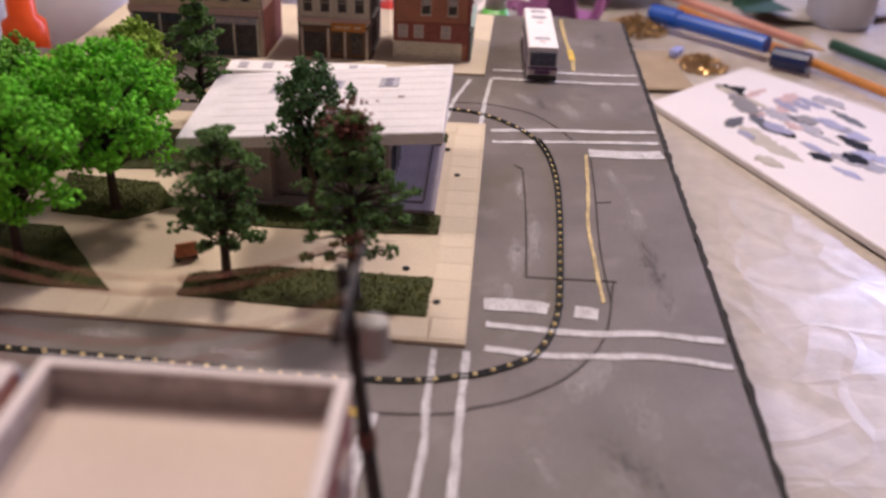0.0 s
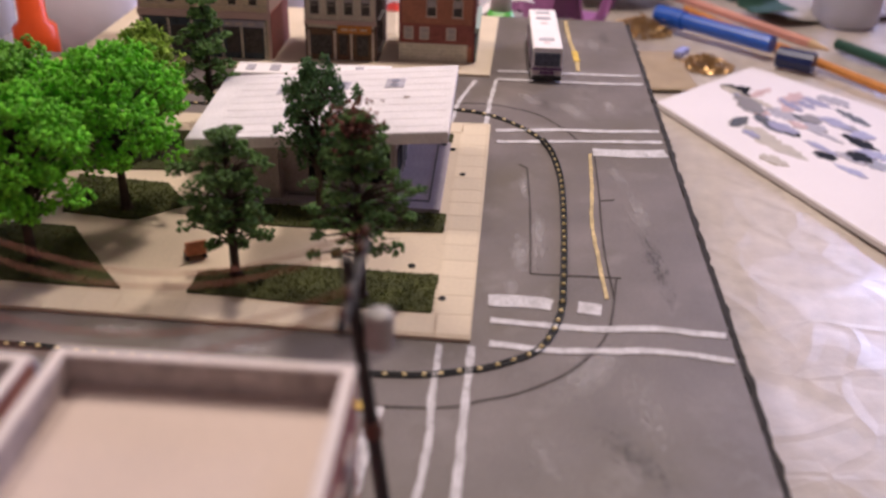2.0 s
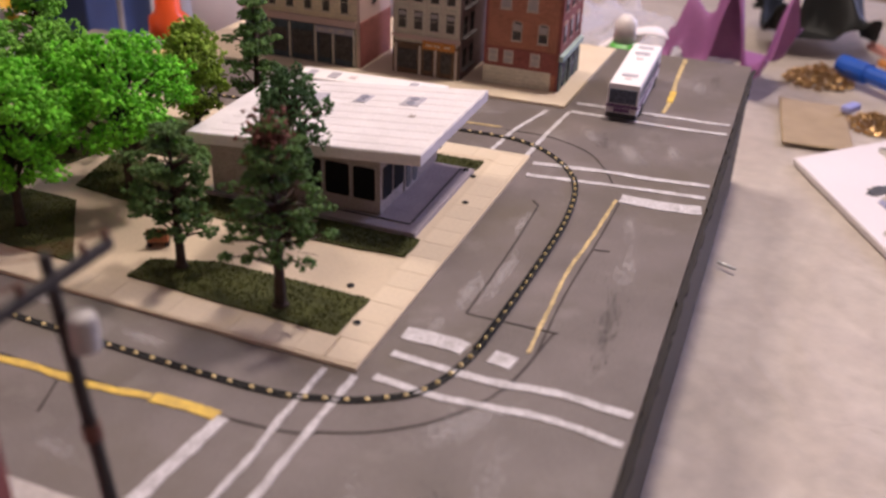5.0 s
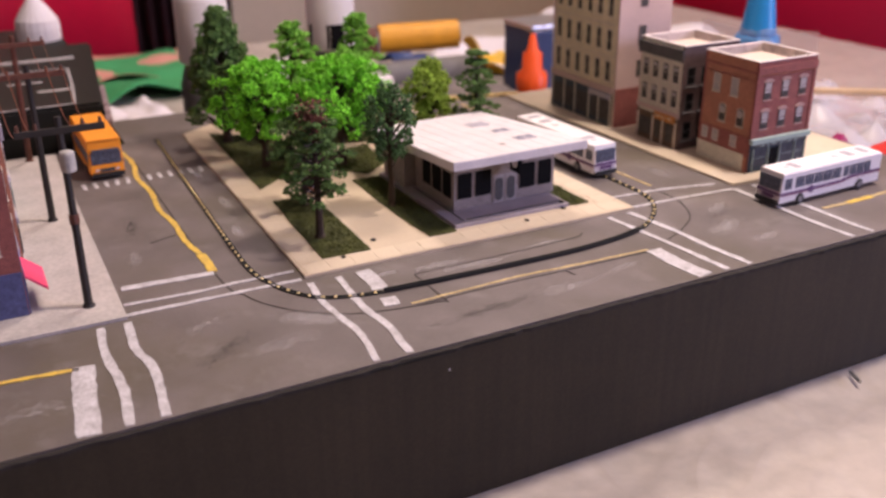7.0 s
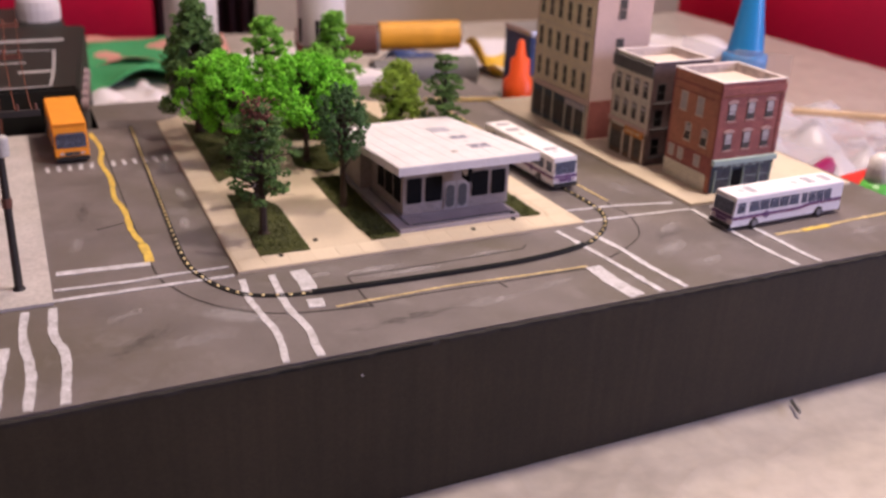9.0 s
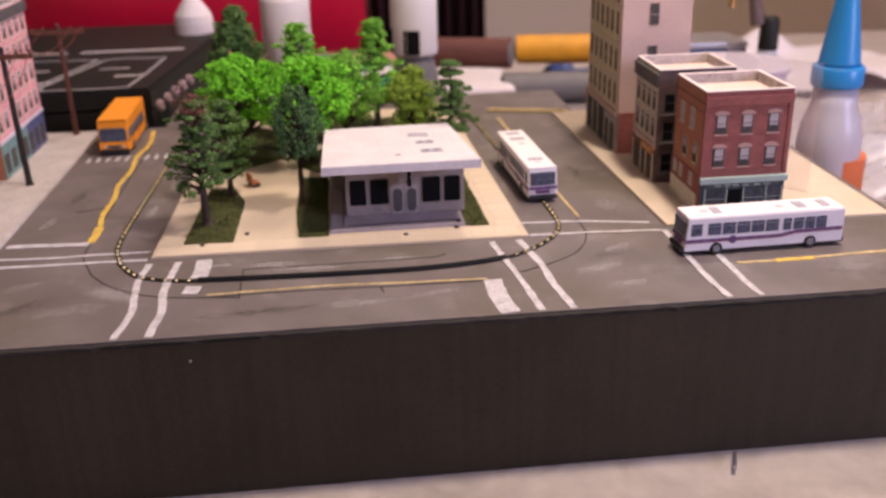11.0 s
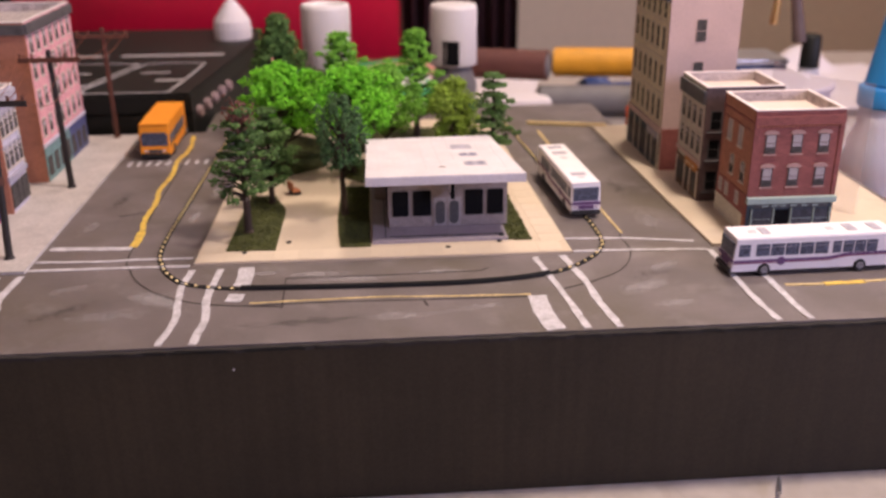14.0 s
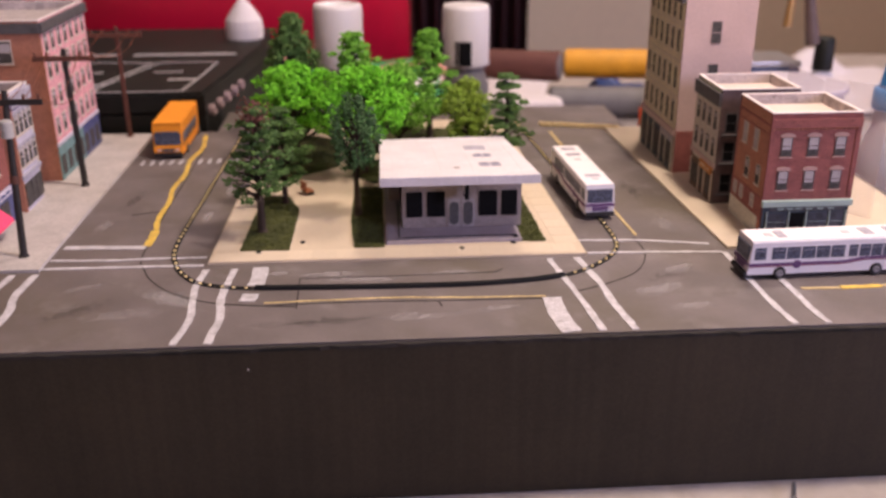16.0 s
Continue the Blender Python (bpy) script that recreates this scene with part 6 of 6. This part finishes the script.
def palette_board():
    """A white foam board with smeared paint."""
    t = thing("palette_board", "white foam board smeared with dark and lilac paint", "palette")
    out = [(0.434, -0.034), (0.205, -0.142), (0.330, -0.300), (0.530, -0.125)]
    part("board", slab(out, zt + 0.001, zt + 0.005, 0.0006), M_PAPER, t)
    g = random.Random(21)
    cols = [M_INK, M_PRINT, mat("lilac_paint", (0.28, 0.27, 0.40), 0.5), mat("grey_paint", (0.22, 0.20, 0.20), 0.5), mat("pinkish_paint", (0.55, 0.38, 0.36), 0.5), M_DGREY, mat("ochre_grey_paint", (0.45, 0.40, 0.33), 0.6)]
    spots = [(0.425, -0.105, 0.016, 0.007, 2), (0.400, -0.110, 0.020, 0.008, 5), (0.420, -0.125, 0.016, 0.010, 1), (0.385, -0.122, 0.010, 0.006, 0), (0.375, -0.100, 0.022, 0.010, 6), (0.352, -0.110, 0.020, 0.008, 6), (0.345, -0.135, 0.010, 0.006, 0),
             (0.440, -0.135, 0.020, 0.006, 4), (0.450, -0.155, 0.018, 0.006, 2), (0.400, -0.165, 0.016, 0.006, 3), (0.372, -0.165, 0.018, 0.006, 0), (0.335, -0.165, 0.014, 0.008, 3), (0.322, -0.145, 0.014, 0.004, 2), (0.420, -0.175, 0.020, 0.005, 5),
             (0.350, -0.200, 0.014, 0.007, 3), (0.465, -0.118, 0.016, 0.004, 4), (0.310, -0.185, 0.012, 0.006, 6), (0.405, -0.140, 0.022, 0.004, 5), (0.380, -0.145, 0.016, 0.003, 1), (0.455, -0.100, 0.018, 0.0025, 2), (0.295, -0.205, 0.016, 0.007, 3)]
    for _ in range(26):
        u, v = g.gauss(0, 0.055), g.gauss(0, 0.022)
        spots.append((0.395 + 0.82 * u + 0.5 * v, -0.140 + 0.45 * u - 0.85 * v, g.uniform(0.006, 0.018), g.uniform(0.003, 0.010), g.choice((0, 1, 2, 2, 3, 3, 4, 5, 6))))
    for k, (x, y, rx, ry, c) in enumerate(spots):
        a0 = radians(g.choice((28, 30, 35, -38, 25)) + g.uniform(-8, 8))
        ring = []
        for j in range(26):
            a = 2 * math.pi * j / 26
            u = rx * 0.95 * math.cos(a) * g.uniform(0.72, 1.12)
            v = ry * 0.95 * math.sin(a) * g.uniform(0.55, 1.25)
            ring.append((x + u * math.cos(a0) - v * math.sin(a0), y + u * math.sin(a0) + v * math.cos(a0)))
        bm = slab(ring, zt + 0.005, zt + 0.00515 + 0.000012 * k)
        part("paint_smear", bm, cols[c], t)


palette_board()


def chain_pile(x, y, r, n, seed):
    g = random.Random(seed)
    bm = bmesh.new()
    for _ in range(n):
        a, d = g.uniform(0, 6.28), r * math.sqrt(g.uniform(0, 1))
        z = max(0.0012, (r - d) * 0.55 * g.uniform(0.2, 1))
        bmesh.ops.create_cone(bm, cap_ends=True, segments=7, radius1=0.0016, radius2=0.0013, depth=0.0016,
                              matrix=Matrix.Translation((d * math.cos(a), d * math.sin(a), z)) @ Euler((g.uniform(0, 3), g.uniform(0, 3), 0)).to_matrix().to_4x4())
    solid("chain_pile", bm, mat("dull_brass", (0.42, 0.27, 0.12), 0.35, 0.8, vary=0.4), "small heap of dull brass drive chain", "chain", "chain heaps", kind="stuff", m=pose(x, y, zt))


chain_pile(0.640, -0.045, 0.030, 420, 1)
chain_pile(0.540, -0.088, 0.024, 320, 2)
spare = thing("spare_chain", "length of brass drive chain lying along the board's edge", "chain")
me = mesh_of(box(-0.0006, 0.0006, -0.0035, 0.0035, 0.0005, 0.0022, 0.0002), "chain_link", M_CHAIN)
for k in range(24):
    piece("chain_link", me, spare, 0.2060 + k * 0.0024, 0.3445 - k * 0.0006, 0.0, marks.uniform(-5, 5))
turned("jar", "frosted white plastic jar on the table", "jar", 0.700, -0.250, [("body", [(0.028, 0), (0.032, 0.004), (0.032, 0.05), (0.024, 0.075), (0.018, 0.08)], M_MILKY, ""), ("lid", [(0.021, 0.0802), (0.0215, 0.095), (0.019, 0.097)], M_WPLAST, "white lid")])
turned("jar", "orange-brown glass jar on the table", "jar", 0.690, -0.345, [("body", [(0.028, 0), (0.030, 0.004), (0.030, 0.06), (0.022, 0.07)], mat("amber_glass", (0.50, 0.15, 0.03), 0.2), ""), ("lid", [(0.024, 0.0702), (0.024, 0.082), (0.022, 0.083)], M_WPLAST, "pale lid")])
sheet("fabric_scrap", "dark green crumpled scrap beside the pencils", 0.690, -0.165, 0.05, 0.05, 20, mat("dark_green_cloth", (0.02, 0.07, 0.05), 0.8), curl=0.05, seed=21, category="scrap", freq=30)
sheet("fabric_scrap", "blue crumpled plastic scrap on the table", 0.800, -0.155, 0.08, 0.06, 50, mat("blue_scrap", (0.05, 0.08, 0.40), 0.5), curl=0.05, seed=22, category="scrap", freq=30)
sheet("fabric_scrap", "purplish crumpled scrap on the table", 0.600, 0.035, 0.10, 0.07, 70, mat("purple_scrap", (0.28, 0.10, 0.25), 0.6), curl=0.06, seed=23, category="scrap", freq=30)
sheet("fabric_scrap", "black crumpled bag on the table", 0.760, -0.03, 0.12, 0.10, 10, M_BOX, curl=0.06, seed=24, category="scrap", freq=26)
sheet("paper_sheet", "printed paper lying under the pens", 0.82, -0.24, 0.24, 0.20, 20, mat("greyish_print_paper", (0.42, 0.38, 0.36), 0.7, blotch=60, vary=0.3), curl=0.01, seed=25)
sheet("paper_sheet", "brown card offcut beside the board", 0.520, -0.045, 0.10, 0.05, 5, mat("brown_card", (0.36, 0.27, 0.17), 0.8), curl=0.003, seed=26)
solid("clip", box(-0.009, 0.009, -0.004, 0.004, 0.0, 0.006, 0.002), mat("lilac_plastic", (0.35, 0.38, 0.75), 0.4), "small lilac plastic clip on the card", "clip", m=pose(0.555, -0.070, zt + 0.004, 0, 0, -30))
turned("craft_bottle", "small bright green bottle beyond the board", "bottle", 0.402, 0.0868, [("body", [(0.011, 0), (0.012, 0.002), (0.012, 0.068), (0.008, 0.078)], mat("green_bottle_plastic", (0.10, 0.45, 0.06), 0.35), ""), ("cap", [(0.0075, 0.0782), (0.007, 0.092), (0.003, 0.096)], M_WPLAST, "white cap")])
turned("craft_bottle", "small red bottle behind the buildings", "bottle", 0.362, 0.262, [("body", [(0.010, 0), (0.011, 0.002), (0.011, 0.025), (0.006, 0.030)], mat("red_pen_plastic", (0.62, 0.03, 0.02), 0.35), ""), ("cap", [(0.0065, 0.0302), (0.006, 0.040), (0.003, 0.042)], M_WPLAST, "white cap")], z=0.0014)


# far furniture
def red_chair(x, y, w, h, rz, z0, label):
    c = thing("red_chair", label, "chair", "red chairs", m=pose(x, y, RZ0, 0, 0, rz))
    bm = bmesh.new()
    n, rows = 20, []
    for k in range(n + 1):
        s = -1 + 2 * k / n
        edge = 1 - abs(s) ** 3.2 * 0.55
        rows.append([bm.verts.new((s * w / 2, 0.05 * s * s + dy, z)) for dy, z in ((0, z0 - RZ0), (0, h * edge + z0 - RZ0), (0.035, h * edge + z0 - RZ0 + 0.008), (0.06, z0 - RZ0))])
    for a, b in zip(rows, rows[1:]):
        for k in range(4):
            bm.faces.new((a[k], b[k], b[(k + 1) % 4], a[(k + 1) % 4]))
    bm.faces.new(rows[0])
    bm.faces.new(list(reversed(rows[-1])))
    part("backrest", bm, M_RED, c, "glossy red vinyl backrest", smooth=True)
    part("seat", box(-w * 0.45, w * 0.45, 0.0, 0.45, 0.40, 0.47, 0.02), M_RED, c)
    for u in (-0.4, 0.4):
        part("leg", box(u * w - 0.02, u * w + 0.02, 0.02, 0.06, 0.0, 0.39), M_BLACK, c)
        part("leg", box(u * w - 0.02, u * w + 0.02, 0.39, 0.43, 0.0, 0.39), M_BLACK, c)
        part("stile", box(u * w * 0.9 - 0.015, u * w * 0.9 + 0.015, 0.061, 0.08, 0.0, z0 - RZ0 + 0.10), M_BLACK, c)


red_chair(-0.165, 1.20, 0.62, 0.42, 4, -0.22, "glossy red vinyl dining chair behind the table")
red_chair(1.25, 0.86, 0.62, 0.75, -33, -0.40, "glossy red vinyl dining chair beside the table")
solid("tissue_cone", lathe([(0.019, 0), (0.0195, 0.010), (0.0185, 0.018), (0.012, 0.028), (0.006, 0.036), (0.002, 0.040)], 20), M_PAPER, "crumpled white paper cone on the black box", "paper", m=pose(-0.0505, 0.655, 0.018))
solid("cardboard_carton", box(-0.26, -0.03, 0.585, 0.72, TABLE_Z, 0.018, 0.003), M_BOX, "low black carton behind the control box", "carton")


def curtain():
    bm = bmesh.new()
    n = 60
    rows = []
    for k in range(n + 1):
        x = 0.16 + 0.24 * k / n
        d = 0.018 * math.sin(k * 0.9)
        rows.append([bm.verts.new((x, 1.66 + d, RZ0 + 0.02)), bm.verts.new((x, 1.66 + d, RZ1 - 0.05)), bm.verts.new((x, 1.664 + d, RZ1 - 0.05)), bm.verts.new((x, 1.664 + d, RZ0 + 0.02))])
    for a, b in zip(rows, rows[1:]):
        for k in range(4):
            bm.faces.new((a[k], b[k], b[(k + 1) % 4], a[(k + 1) % 4]))
    solid("curtain", bm, mat("dark_maroon_cloth", (0.045, 0.012, 0.018), 0.85, blotch=20, vary=0.3), "dark maroon curtain hanging on the far wall", "curtain", smooth=True)


curtain()
cab = thing("dark_cabinet", "dark cabinet standing against the far wall", "cabinet")
part("body", box(-1.2, -0.42, 1.35, 1.70, RZ0, 0.75, 0.01), M_BOX, cab)
part("door", box(-0.79, -0.43, 1.336, 1.3498, RZ0 + 0.05, 0.70, 0.004), M_BOX, cab)
part("door", box(-1.19, -0.80, 1.336, 1.3498, RZ0 + 0.05, 0.70, 0.004), M_BOX, cab)

# added fixture for the room fill light, and the window, out of view
lampf = thing("room_fill_fixture", "square white fixture added above the room fill light", "ceiling light")
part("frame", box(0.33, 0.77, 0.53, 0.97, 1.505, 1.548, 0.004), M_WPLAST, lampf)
win = thing("window_1", "bright window with a pale frame in the side wall", "window", kind="structure")
for a in ((-1.46, -0.66, 0.20, 0.24), (-1.46, -0.66, 0.96, 1.00), (-1.46, -1.42, 0.24, 0.96), (-0.70, -0.66, 0.24, 0.96)):
    part("window_frame", box(1.86, 1.899, *a, 0.004), M_WPLAST, win)
